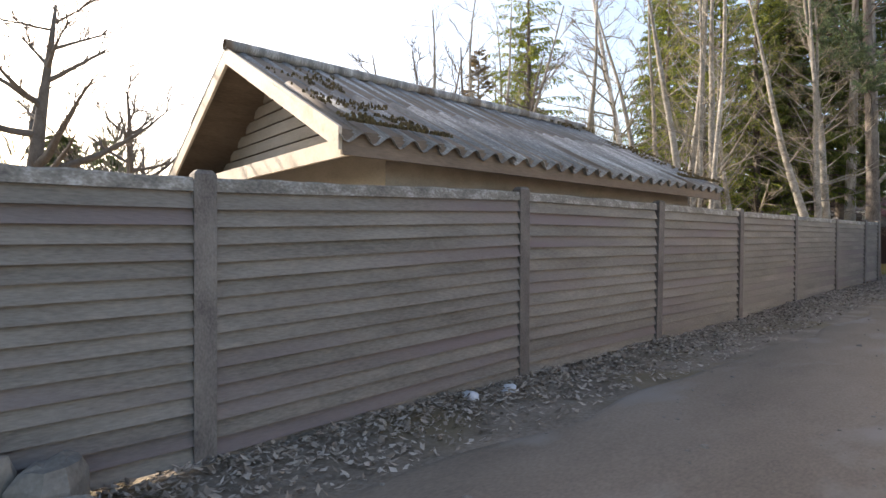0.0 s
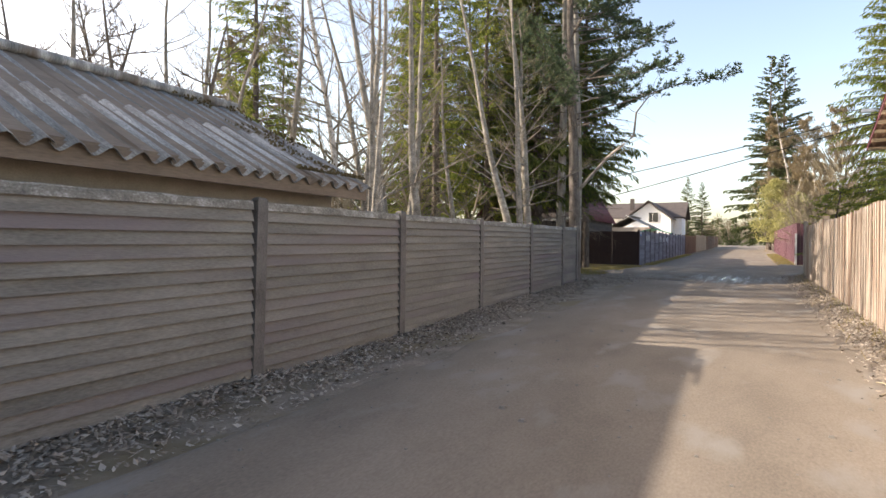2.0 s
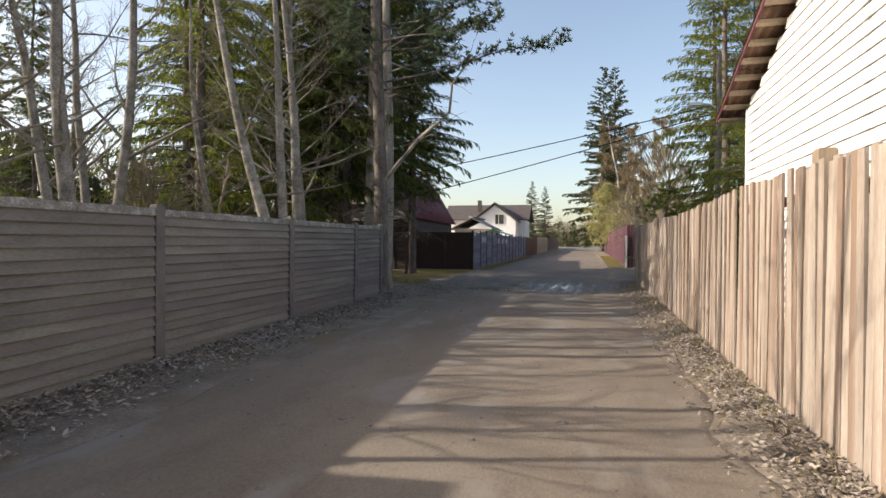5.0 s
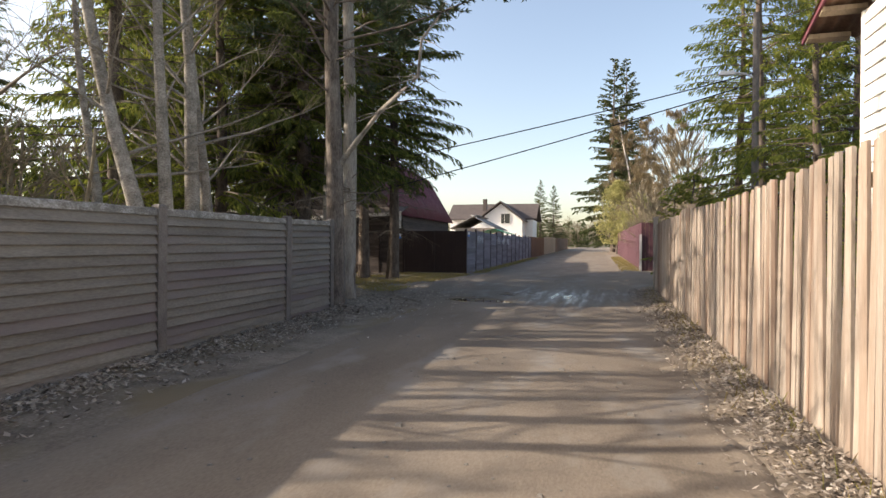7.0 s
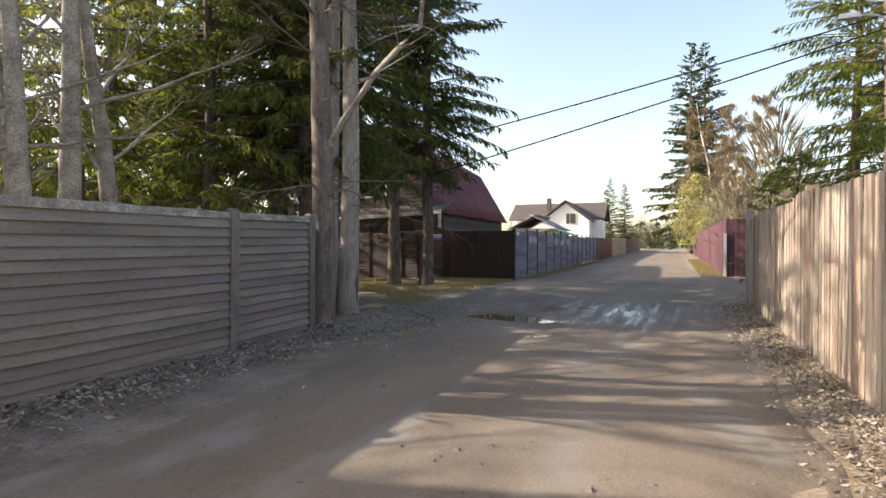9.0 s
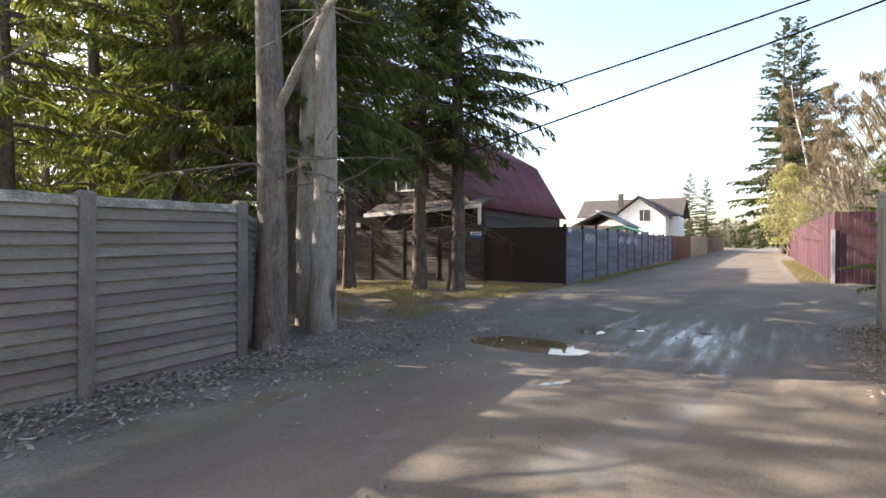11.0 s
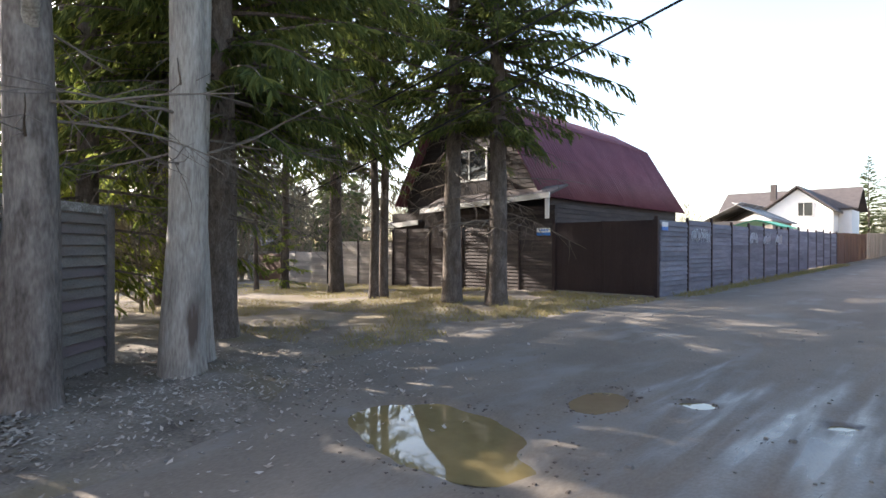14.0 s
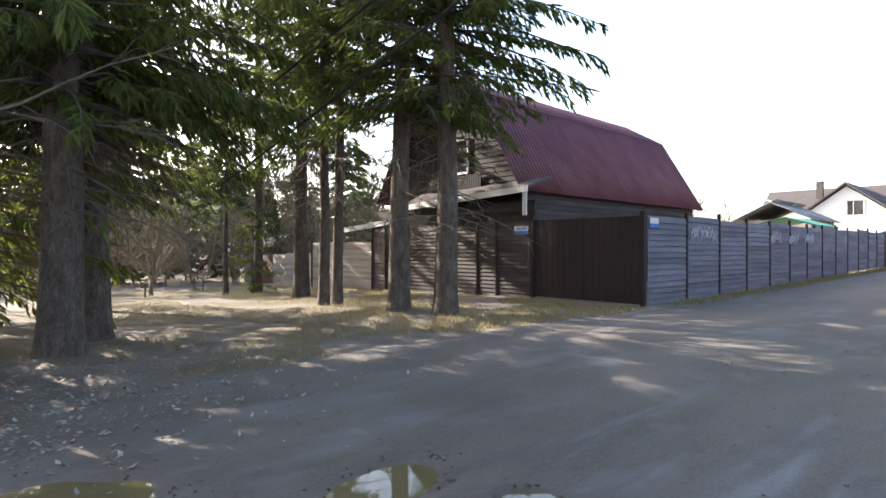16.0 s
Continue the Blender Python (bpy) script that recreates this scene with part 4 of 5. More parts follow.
def bare_tree(name, label, height, r, bark, seed, stems=1, limb_from=0.25, limbs=16, reach=0.3, lean=0.12, twig_mat=None, up=0.9, twigs=7, droop=0.0, thick=1.0, limb_mat=None, haze=0, leans=None):
    """A leafless tree: one trunk a stem, limbs and fine twigs; leans gives each stem its foot and lean (x, y, lean x, lean y)."""
    random.seed(seed)
    root = thing(name, label, "tree")
    lb, tb, hb = Build(), Build(), Build()
    for s in range(stems):
        a = random.uniform(0, 6.28)
        off = Vector((math.cos(a), math.sin(a), 0)) * (0.22 if stems > 1 else 0)
        ln = lean * (1.4 if stems > 1 else 1)
        hh = height * random.uniform(0.8, 1.0)
        way = (math.cos(a) * ln, math.sin(a) * ln, 1)
        if leans:
            off, way = Vector((leans[s][0], leans[s][1], 0)), (leans[s][2], leans[s][3], 1)
        pts = wander(off, way, hh, 9, 0.045 if leans else 0.07, 0.0 if leans else 0.06)
        rr = r * random.uniform(0.75, 1)
        part("trunk", trunk_build(pts, rr, 0.02), bark, root, smooth=True)
        for k in range(limbs):
            u = limb_from + (0.97 - limb_from) * (k + random.random()) / limbs
            i = min(int(u * 9), 8)
            p = pts[i].lerp(pts[i + 1], u * 9 - i)
            w = random.uniform(0, 6.28)
            L = height * reach * (1.05 - u) * random.uniform(0.6, 1.2) + 0.5
            d = Vector((math.cos(w), math.sin(w), random.uniform(0.1, 1) * up))
            lr = max(0.012, rr * 0.42 * thick * (1.1 - u))
            lp = wander(p, d, L, 5, 0.16, 0.07 - droop)
            lb.tube(lp, taper(lr, 0.006 * thick, 5), 5, False)
            for q in range(twigs + int(L * 1.5)):
                v = random.uniform(0.2, 1)
                j = min(int(v * 5), 4)
                tp = lp[j].lerp(lp[j + 1], v * 5 - j)
                dd = (lp[j + 1] - lp[j]).normalized() + Vector((random.uniform(-1, 1), random.uniform(-1, 1), random.uniform(-0.5, 0.9) - droop * 6)) * 0.8
                tl = random.uniform(0.3, 0.9) * (0.5 + L * 0.22)
                tw = wander(tp, dd, tl, 3, 0.2, 0.05 - droop * 2)
                tb.tube(tw, taper(0.007 * thick, 0.003 * thick, 3), 3, False)
                for z in range(haze):
                    spray(hb, tw[1 + z % 3], Vector((random.uniform(-0.5, 0.5), random.uniform(-0.5, 0.5), -0.7)), random.uniform(0.35, 0.9), 0.034)
                for z in range(3):
                    sp = tw[1 + z % 2]
                    d3 = (tw[2] - tw[1]).normalized() + Vector((random.uniform(-1, 1), random.uniform(-1, 1), random.uniform(-0.6, 0.8) - droop * 6)) * 0.9
                    tb.tube(wander(sp, d3, tl * random.uniform(0.3, 0.6), 2, 0.2, -droop), (0.0045 * thick, 0.0035 * thick, 0.002 * thick), 3, False)
    part("branchwork", lb, limb_mat or bark, root, smooth=True)
    if haze:
        tagged(part("twig_haze", hb, M_brown_crown, root, "brown hanging twigs"), kind="stuff")
    tagged(part("crown", tb, twig_mat or M_twig, root, "fine bare twigs"), kind="stuff")
    return root


def spray(b, p, d, length, width):
    """One needled twig: two crossed narrow blades."""
    d = d.normalized()
    s = d.cross(Vector((0, 0, 1)))
    if s.length < 0.1:
        s = Vector((1, 0, 0))
    s.normalize()
    n = s.cross(d)
    a = random.uniform(0, 3.14)
    for t in (a, a + 1.57):
        w = (s * math.cos(t) + n * math.sin(t)) * width
        m = p + d * length * 0.45
        b.quad(p, m + w, p + d * length, m - w)


def spruce(name, label, height, r, seed, base=1.5, width=2.8, dense=1.0, dead=0, needles=None, droop=0.5, bark=None, fat=1.0):
    """A spruce: straight trunk, whorls of drooping boughs with hanging twigs; dead: number of bare branches under the crown."""
    random.seed(seed)
    root = thing(name, label, "tree")
    pts = [Vector((0.05 * math.sin(k), 0.05 * math.cos(k * 1.3), height * k / 8)) if k else Vector((0, 0, 0)) for k in range(9)]
    part("trunk", trunk_build(pts, r, 0.015), bark or M_bark_spruce, root, smooth=True)
    bb, nb = Build(), Build()
    z = base
    while z < height - 0.15:
        f = (z - base) / (height - base)
        reach = width * min(1.0, (1 - f) ** 0.8 * 1.05 + 0.02) * (0.75 + 0.25 * min(1, f * 8))
        for k in range(max(3, int(5.5 * dense))):
            if random.random() < 0.08:
                continue
            a = random.uniform(0, 6.28)
            L = reach * random.uniform(0.6, 1.15) + 0.12
            d = Vector((math.cos(a), math.sin(a), 0.15 + 0.5 * f - 0.25 * (1 - f)))
            n = 5
            bp = wander((0, 0, z + random.uniform(-0.12, 0.12)), d, L, n, 0.06, -0.07 * droop)
            bb.tube(bp, taper(max(0.008, 0.012 * L), 0.004, n), 4, False)
            cnt = int((5 + L * 9) * dense * (1.25 if fat == 1.0 else 1.0))
            for q in range(cnt):
                v = 0.12 + 0.88 * (q + random.random()) / cnt
                j = min(int(v * n), n - 1)
                p = bp[j].lerp(bp[j + 1], min(1, v * n - j))
                out = (bp[j + 1] - bp[j]).normalized()
                sd = Vector((-out.y, out.x, 0)) * random.choice((-1, 1)) * random.uniform(0.3, 1.1)
                dn = Vector((0, 0, -droop * random.uniform(0.2, 1.5)))
                ln = random.uniform(0.18, 0.45) * (0.65 + 0.2 * L) * (0.72 if fat == 1.0 else 1.0)
                dirn = out * 0.7 + sd + dn
                spray(nb, p, dirn, ln, (0.014 + 0.028 * ln) * fat)
                p2 = p + dirn.normalized() * ln * 0.5
                spray(nb, p2, out * 0.5 - sd * 0.5 + dn * 1.4, ln * 0.7, (0.013 + 0.026 * ln) * fat)
                if random.random() < 0.5:
                    spray(nb, p2, out * 0.8 + sd * 0.3 + dn * 0.6, ln * 0.7, (0.013 + 0.026 * ln) * fat)
        z += random.uniform(0.24, 0.38) / dense
    part("bough_frame", bb, bark or M_bark_spruce, root)
    tagged(part("crown", nb, needles or M_spruce, root, "drooping green needles"), kind="stuff")
    if dead:
        db = Build()
        for k in range(dead):
            zz = random.uniform(1.8, base + 1.0)
            a = random.uniform(0, 6.28)
            L = random.uniform(0.5, 2.4)
            bp = wander((0, 0, zz), (math.cos(a), math.sin(a), random.uniform(-0.4, 0.1)), L, 5, 0.12, -0.05)
            db.tube(bp, taper(0.016, 0.004, 5), 4, False)
            for q in range(int(5 * L)):
                j = random.randint(1, 4)
                db.tube(wander(bp[j], (bp[j] - bp[j - 1]) + Vector((random.uniform(-0.4, 0.4), random.uniform(-0.4, 0.4), -0.25)), random.uniform(0.2, 0.7), 3, 0.2, -0.1), (0.006, 0.005, 0.004, 0.002), 3, False)
        tagged(part("deadwood", db, M_twig_dead, root, "grey dead twigs"), kind="stuff")
    return root


def pine(name, label, height, r, seed, base, toward, reach, bark, dead=10, tufts=1.0):
    """A pine whose crown leans out to one side."""
    random.seed(seed)
    root = thing(name, label, "tree")
    pts = [Vector((0.06 * math.sin(k * 0.8), 0.05 * math.cos(k), height * k / 9)) if k else Vector((0, 0, 0)) for k in range(10)]
    part("trunk", trunk_build(pts, r, 0.05, 1.3, 14), bark, root, smooth=True)
    lb, nb, db = Build(), Build(), Build()
    for k in range(int(26 * tufts)):
        z = base + (height - base) * k / (26 * tufts)
        a = toward + random.gauss(0, 1.1)
        L = reach * random.uniform(0.5, 1.1) * (1.1 - 0.6 * k / (26 * tufts))
        bp = wander((0, 0, z), (math.cos(a), math.sin(a), random.uniform(-0.1, 0.35)), L, 6, 0.14, 0.02)
        lb.tube(bp, taper(0.035, 0.008, 6), 5, False)
        for q in range(int(9 + 4 * L)):
            v = random.uniform(0.4, 1)
            j = min(int(v * 6), 5)
            p = bp[j].lerp(bp[j + 1], v * 6 - j)
            d = (bp[j + 1] - bp[j]).normalized() + Vector((random.uniform(-1, 1), random.uniform(-1, 1), random.uniform(-0.4, 0.6)))
            tw = wander(p, d, random.uniform(0.25, 0.6), 3, 0.2, 0.05)
            lb.tube(tw, (0.009, 0.008, 0.006, 0.004), 3, False)
            for tp in tw[1:]:
                for s in range(9):
                    dd = d.normalized() * 0.6 + Vector((random.uniform(-1, 1), random.uniform(-1, 1), random.uniform(-0.7, 1)))
                    spray(nb, tp, dd, random.uniform(0.11, 0.2), 0.016)
    for k in range(dead):
        z = random.uniform(2.2, base + 1.5)
        a = random.uniform(0, 6.28)
        L = random.uniform(0.6, 2.6)
        bp = wander((0, 0, z), (math.cos(a), math.sin(a), random.uniform(-0.2, 0.3)), L, 6, 0.16, -0.02)
        db.tube(bp, taper(0.02, 0.005, 6), 4, False)
        for q in range(int(6 * L)):
            j = random.randint(1, 5)
            db.tube(wander(bp[j], (bp[j] - bp[j - 1]) + Vector((random.uniform(-0.4, 0.4), random.uniform(-0.4, 0.4), random.uniform(-0.4, 0.2))), random.uniform(0.2, 0.8), 3, 0.25, -0.02), (0.006, 0.005, 0.004, 0.002), 3, False)
    part("branchwork", lb, bark, root, smooth=True)
    tagged(part("crown", nb, M_pine, root, "blue-green needle tufts"), kind="stuff")
    tagged(part("deadwood", db, M_twig_dead, root, "grey dead twigs"), kind="stuff")
    return root


def stand(proto, places):
    """Sets a tree down at the first place and copies it to the rest: (x, y, turn, scale)."""
    first = True
    for x, y, turn, s in places:
        m = Matrix.Translation((x, y, land(x, y) - 0.02)) @ pose(0, 0, 0, 0, 0, turn)
        if first:
            proto.matrix_basis = m @ Matrix.Scale(s, 4)
            base_scale = s
            first = False
        else:
            c = copy_thing(proto, m)
            c.scale = (s, s, s)


# pines and spruces at the corner of the grey fence
T = pine("pine_tree", "tall pine with a grey-brown trunk beside the fence corner", 17, 0.24, 11, 6.0, 0.0, 4.8, M_bark_pine, 12, 1.7)
stand(T, [(-5.0, 23.6, 0, 0.96)])
T.matrix_basis = T.matrix_basis @ pose(0, 0, 0, 0, -1.2, 0)
lb = Build()
lp = [Vector(p) for p in ((0.2, 0.0, 3.5), (0.75, -0.1, 4.05), (1.35, -0.2, 4.65), (1.9, -0.25, 5.05), (2.35, -0.3, 5.35), (2.45, -0.3, 6.2), (2.9, -0.2, 6.8))]
lb.tube(lp, [0.075, 0.065, 0.058, 0.05, 0.042, 0.034, 0.02], 8)
random.seed(3)
for k in range(26):
    j = random.randint(2, 6)
    lb.tube(wander(lp[j], (random.uniform(-1, 1), random.uniform(-1, 1), random.uniform(-0.6, 0.4)), random.uniform(0.4, 1.3), 4, 0.2, -0.03), (0.012, 0.01, 0.008, 0.006, 0.003), 4, False)
part("great_limb", lb, M_bark_alder, T, "pale bent limb", True)
stand(pine("pine_tree", "pale barkless pine trunk standing beside the track", 16, 0.22, 12, 7.0, 0.3, 3.2, M_bark_bare, 14, 0.9), [(-5.38, 25.05, 40, 1), (-6.05, 25.45, 170, 0.96)])
T = spruce("spruce_tree", "tall spruce with a bare lower trunk and drooping boughs", 19, 0.23, 21, 4.3, 3.0, 1.22, 44, needles=M_spruce_shaded, droop=0.75)
stand(T, [(-7.02, 32.7, 0, 1), (-8.15, 32.4, 130, 0.98), (-14.4, 33.4, 200, 1.0)])
T = spruce("spruce_tree", "stout spruce whose dark boughs hang low over the clearing", 18, 0.25, 27, 3.2, 3.4, 1.25, 60, needles=M_spruce_shaded, droop=0.9)
stand(T, [(-7.5, 26.4, 20, 1.0), (-8.75, 26.95, 300, 1.0), (-14.8, 28.05, 100, 0.9)])
T = spruce("spruce_tree", "slender dark spruce with a bare lower trunk", 17, 0.13, 22, 5.4, 1.9, 1.1, 36, needles=M_spruce_shaded, droop=0.7)
stand(T, [(-10.85, 32.15, 0, 1), (-11.05, 32.65, 90, 1.05), (-18.1, 33.6, 30, 1.2), (-18.2, 32.5, 200, 0.7), (-27, 30.5, 80, 1.1)])
T = spruce("spruce_tree", "sunlit green spruce with drooping boughs down to the ground", 16, 0.2, 23, 1.3, 3.0, 1.0, droop=0.9)
stand(T, [(-10.4, 22.5, 0, 1), (-9.3, 25.0, 100, 0.95), (-16, 18.2, 210, 0.95), (-13.5, 25.6, 30, 1.0), (-19, 21.0, 150, 0.7),
          (4.75, 23.0, 60, 0.5), (6.4, 33.2, 0, 1.05), (7.8, 29.2, 120, 0.95), (6.8, 37.6, 200, 1.0), (9.8, 38, 300, 1.0)])
T = spruce("young_spruce", "young light green spruce beside a trunk", 3.0, 0.04, 25, 0.5, 0.9, 1.0, droop=0.4)
stand(T, [(-17.6, 33.2, 0, 1), (3.9, 30.9, 70, 1.25), (3.8, 34.5, 100, 1.1)])
# tall trees further along the road
T = spruce("spruce_tree", "tall dark spruce beside the far road", 22, 0.28, 24, 1.5, 4.6, 0.8, needles=M_spruce_far, droop=0.5, fat=2.4)
stand(T, [(2.9, 90, 0, 1.2), (4.6, 92.5, 120, 1.22), (-12, 140, 40, 0.72), (-9, 141, 90, 0.66)])
T = bare_tree("birch_tree", "pale birch with fine brown hanging twigs", 18, 0.17, M_bark_birch, 31, 1, 0.25, 44, 0.2, 0.05, droop=0.05, twigs=6, thick=1.6, limb_mat=M_twig, haze=6)
stand(T, [(5.2, 84, 0, 1.2), (7.2, 78, 90, 1.05), (5.9, 95, 30, 1.25), (4.6, 74, 200, 0.75), (9, 84, 150, 1.2)])
T = bare_tree("birch_tree", "slim white-barked birch behind the fence", 12, 0.11, M_bark_birch, 33, 1, 0.25, 26, 0.2, 0.04, droop=0.02, twigs=8, limb_mat=M_twig)
stand(T, [(7.4, 52, 45, 0.9), (-9.5, 15.5, 200, 1.1)])
# alders behind the grey fence
A1 = bare_tree("alder_tree", "leafless alder with several grey leaning stems", 11.5, 0.13, M_bark_alder, 41, 3, 0.25, 15, 0.25, 0.16)
stand(bare_tree("alder_tree", "leafless alder with three pale stems leaning apart", 11, 0.15, M_bark_alder, 46, 3, 0.25, 16, 0.22, thick=0.65, up=1.2,
                leans=((-0.02, -0.15, -0.24, -0.08), (-0.15, 0.1, -0.05, -0.02), (-0.05, 0.4, -0.07, 0.04))), [(-4.95, 18.45, 0, 1)])
stand(bare_tree("alder_tree", "leafless alder with a pair of upright grey stems", 10.5, 0.14, M_bark_alder, 47, 2, 0.25, 16, 0.22, thick=0.65, up=1.2,
                leans=((0.0, 0.1, -0.02, 0.05), (-0.35, -0.45, -0.1, -0.05))), [(-6.3, 14.5, 0, 1)])
stand(bare_tree("birch_tree", "slender pale birch close behind the fence", 9.5, 0.06, M_bark_alder, 48, 2, 0.22, 14, 0.18, thick=0.6, up=1.2,
                leans=((0.0, 0.0, 0.02, 0.0), (-0.45, 0.35, 0.03, 0.04))), [(-4.85, 10.75, 0, 1)])
stand(A1, [(-9, 17.4, 60, 1.1), (-14, 14, 250, 1.0), (-19, 19, 30, 1.1), (-24, 24, 100, 1.1)])
A2 = bare_tree("alder_tree", "leafless alder with a grey spotted trunk", 11, 0.15, M_bark_alder, 42, 1, 0.25, 24, 0.22, 0.05, thick=0.65, up=1.2)
stand(A2, [(-5.3, 19.75, 0, 0.95), (-5.9, 11.9, 90, 0.8), (-8.2, 20.2, 310, 0.9), (-12, 10, 45, 0.9), (-10.5, 14.2, 120, 1.05), (-17, 24, 75, 1.1), (8.4, 47, 10, 0.8)])
A3 = bare_tree("fruit_tree", "old leafless fruit tree with dark crooked limbs", 5.6, 0.2, M_bark_apple, 43, 1, 0.28, 18, 0.5, 0.15, M_bark_apple, 0.7, 8, thick=1.6)
stand(A3, [(-14.0, 2.5, 0, 0.95), (-11.0, 0.4, 90, 1.05), (-18, 3.8, 200, 0.9)])
A4 = bare_tree("bare_tree", "leafless dark-limbed tree behind the shed", 8.5, 0.13, M_bark_apple, 44, 2, 0.3, 16, 0.35, 0.2, M_bark_apple, 0.8, 5, thick=1.7)
stand(A4, [(-13, 9.2, 0, 1), (-15.5, 13.5, 100, 1.1), (-11.5, 11.6, 200, 0.9), (-20, 12, 20, 1.1), (-24, 17, 60, 1.2)])
T = spruce("larch_tree", "brown conical conifer beyond the garden", 10, 0.14, 26, 0.8, 1.9, 1.0, needles=M_brown_crown, droop=0.3, fat=2.0)
stand(T, [(-34, 32.4, 0, 1.8), (-42, 30, 60, 1.2)])
A5 = bare_tree("bare_bush", "tangle of leafless brown shrub stems", 3.2, 0.03, M_twig, 45, 7, 0.1, 9, 0.3, 0.35, M_twig, 0.9, 5, thick=1.4)
stand(A5, [(-17.5, 27.5, 0, 1), (-20, 30.5, 60, 1.2), (-22.5, 33, 120, 1.1), (-25, 29, 200, 1.3), (-28, 33, 30, 1.3), (-18.5, 24, 300, 1.1), (-13, 27, 80, 0.8), (-30, 28, 10, 1.5),
           (-33, 36, 150, 1.5), (-27, 36.2, 240, 1.2), (6.2, 42.5, 20, 1.4), (5.2, 46, 100, 1.5), (6, 51, 210, 1.5), (5.4, 57, 60, 1.6), (-7.5, 13, 20, 1.1), (-8, 19, 90, 1.2)])
# flowering willow by the far road
random.seed(51)
wl = bare_tree("willow_bush", "yellow-green willow bush in catkin beside the road", 7.5, 0.09, M_bark_alder, 52, 4, 0.15, 18, 0.34, 0.3, M_twig, 0.8, 4)
wb_ = Build()
for k in range(9000):
    a, q = random.uniform(0, 6.28), random.random() ** 0.6
    z = random.uniform(1.0, 7.4)
    rr = 2.6 * q * math.sin(min(1, z / 7.6) * 2.7 + 0.25)
    if noise.noise(Vector((math.cos(a) * rr, math.sin(a) * rr, z)) * 0.9) < -0.08:
        continue
    spray(wb_, Vector((math.cos(a) * rr, math.sin(a) * rr, z)), Vector((random.uniform(-1, 1), random.uniform(-1, 1), random.uniform(-0.3, 1))), random.uniform(0.14, 0.28), 0.06)
tagged(part("blossom", wb_, M_willow, wl, "pale yellow-green catkins"), kind="stuff")
stand(wl, [(3.3, 79, 0, 1.15), (4.8, 70, 130, 0.85)])


# ---------- far woods ----------
def far_woods():
    random.seed(61)
    nb, gb = Build(), Build()

    def one(x, y, h, kind):
        z0 = land(x, y) - 0.3
        w = h * (0.2 if kind else 0.27)
        b = gb if kind else nb
        for k in range(190 if kind else 150):
            f = random.random()
            a = random.uniform(0, 6.28)
            if kind:
                rr = w * (1 - f) * random.uniform(0.2, 1)
                d = Vector((math.cos(a), math.sin(a), -0.35))
                ln, wd = random.uniform(0.6, 1.4) * w * 0.5, 0.16
            else:
                rr = w * math.sin(0.35 + f * 2.6) * random.random()
                d = Vector((math.cos(a) * 0.6, math.sin(a) * 0.6, 1))
                ln, wd = random.uniform(0.8, 2.0), 0.045
            spray(b, Vector((x + math.cos(a) * rr, y + math.sin(a) * rr, z0 + h * (0.1 + 0.9 * f))), d, ln, wd)

    for k in range(330):
        a = random.uniform(-0.35, 3.6)
        dist = random.uniform(75, 150)
        x, y = dist * math.cos(a) * 1.0, 25 + dist * math.sin(a)
        if -9 < x < 3.5 and y < 175 or (-26 < x < -4 and y < 110):
            continue
        if x > 3 and y < 70:
            continue
        h = random.uniform(5, 9) if x > -60 else random.uniform(6, 12)
        one(x, y, h, random.random() < 0.4)
    for k in range(130):
        x, y = random.uniform(-60, -30), random.uniform(16, 60)
        one(x, y, random.uniform(5, 10), random.random() < 0.45)
    for k in range(16):
        one(random.uniform(-52, -36), random.uniform(-2, 10), random.uniform(7, 10), random.random() < 0.6)
    for k in range(40):
        one(random.uniform(-12, 9), random.uniform(178, 200), random.uniform(5, 9), random.random() < 0.4)
    for k in range(26):
        one(random.uniform(6, 22), random.uniform(46, 95), random.uniform(4, 9), random.random() < 0.3)
    solo("far_woods", nb, M_twig, "distant brown leafless woods beyond the gardens", "woods", "stuff")
    solo("far_conifers", gb, M_spruce_far, "distant green conifers beyond the gardens", "woods", "stuff")


far_woods()
bs = thing("blue_roofed_shed", "small shed with a pale blue roof beyond the clearing", "shed")
b = Build()
b.box(-42, 40, -1, -33, 44, 1.3)
part("wall", b, M_palewood, bs)
b = Build()
b.hexa([(-42.4, 39.6, 1.3), (-32.6, 39.6, 1.3), (-32.6, 42, 2.4), (-42.4, 42, 2.4)], [(-42.4, 39.6, 1.4), (-32.6, 39.6, 1.4), (-32.6, 42, 2.5), (-42.4, 42, 2.5)])
part("roof", b, M_blueslat, bs)


# ---------- overhead cables and the street lamp ----------
def cable(a, c, sag):
    b = Build()
    a, c = Vector(a), Vector(c)
    pts = [a.lerp(c, k / 24) - Vector((0, 0, sag * 4 * (k / 24) * (1 - k / 24))) for k in range(25)]
    b.tube(pts, [0.018] * 25, 5)
    return solo("overhead_cable", b, M_wire, "black overhead cable slung across the road", "cable", group="overhead cables")


cable((5.35, 29.65, 6.75), (-9.5, 29.1, 3.9), 0.12)
cable((5.35, 29.65, 6.45), (-9.5, 29.1, 2.75), 0.1)

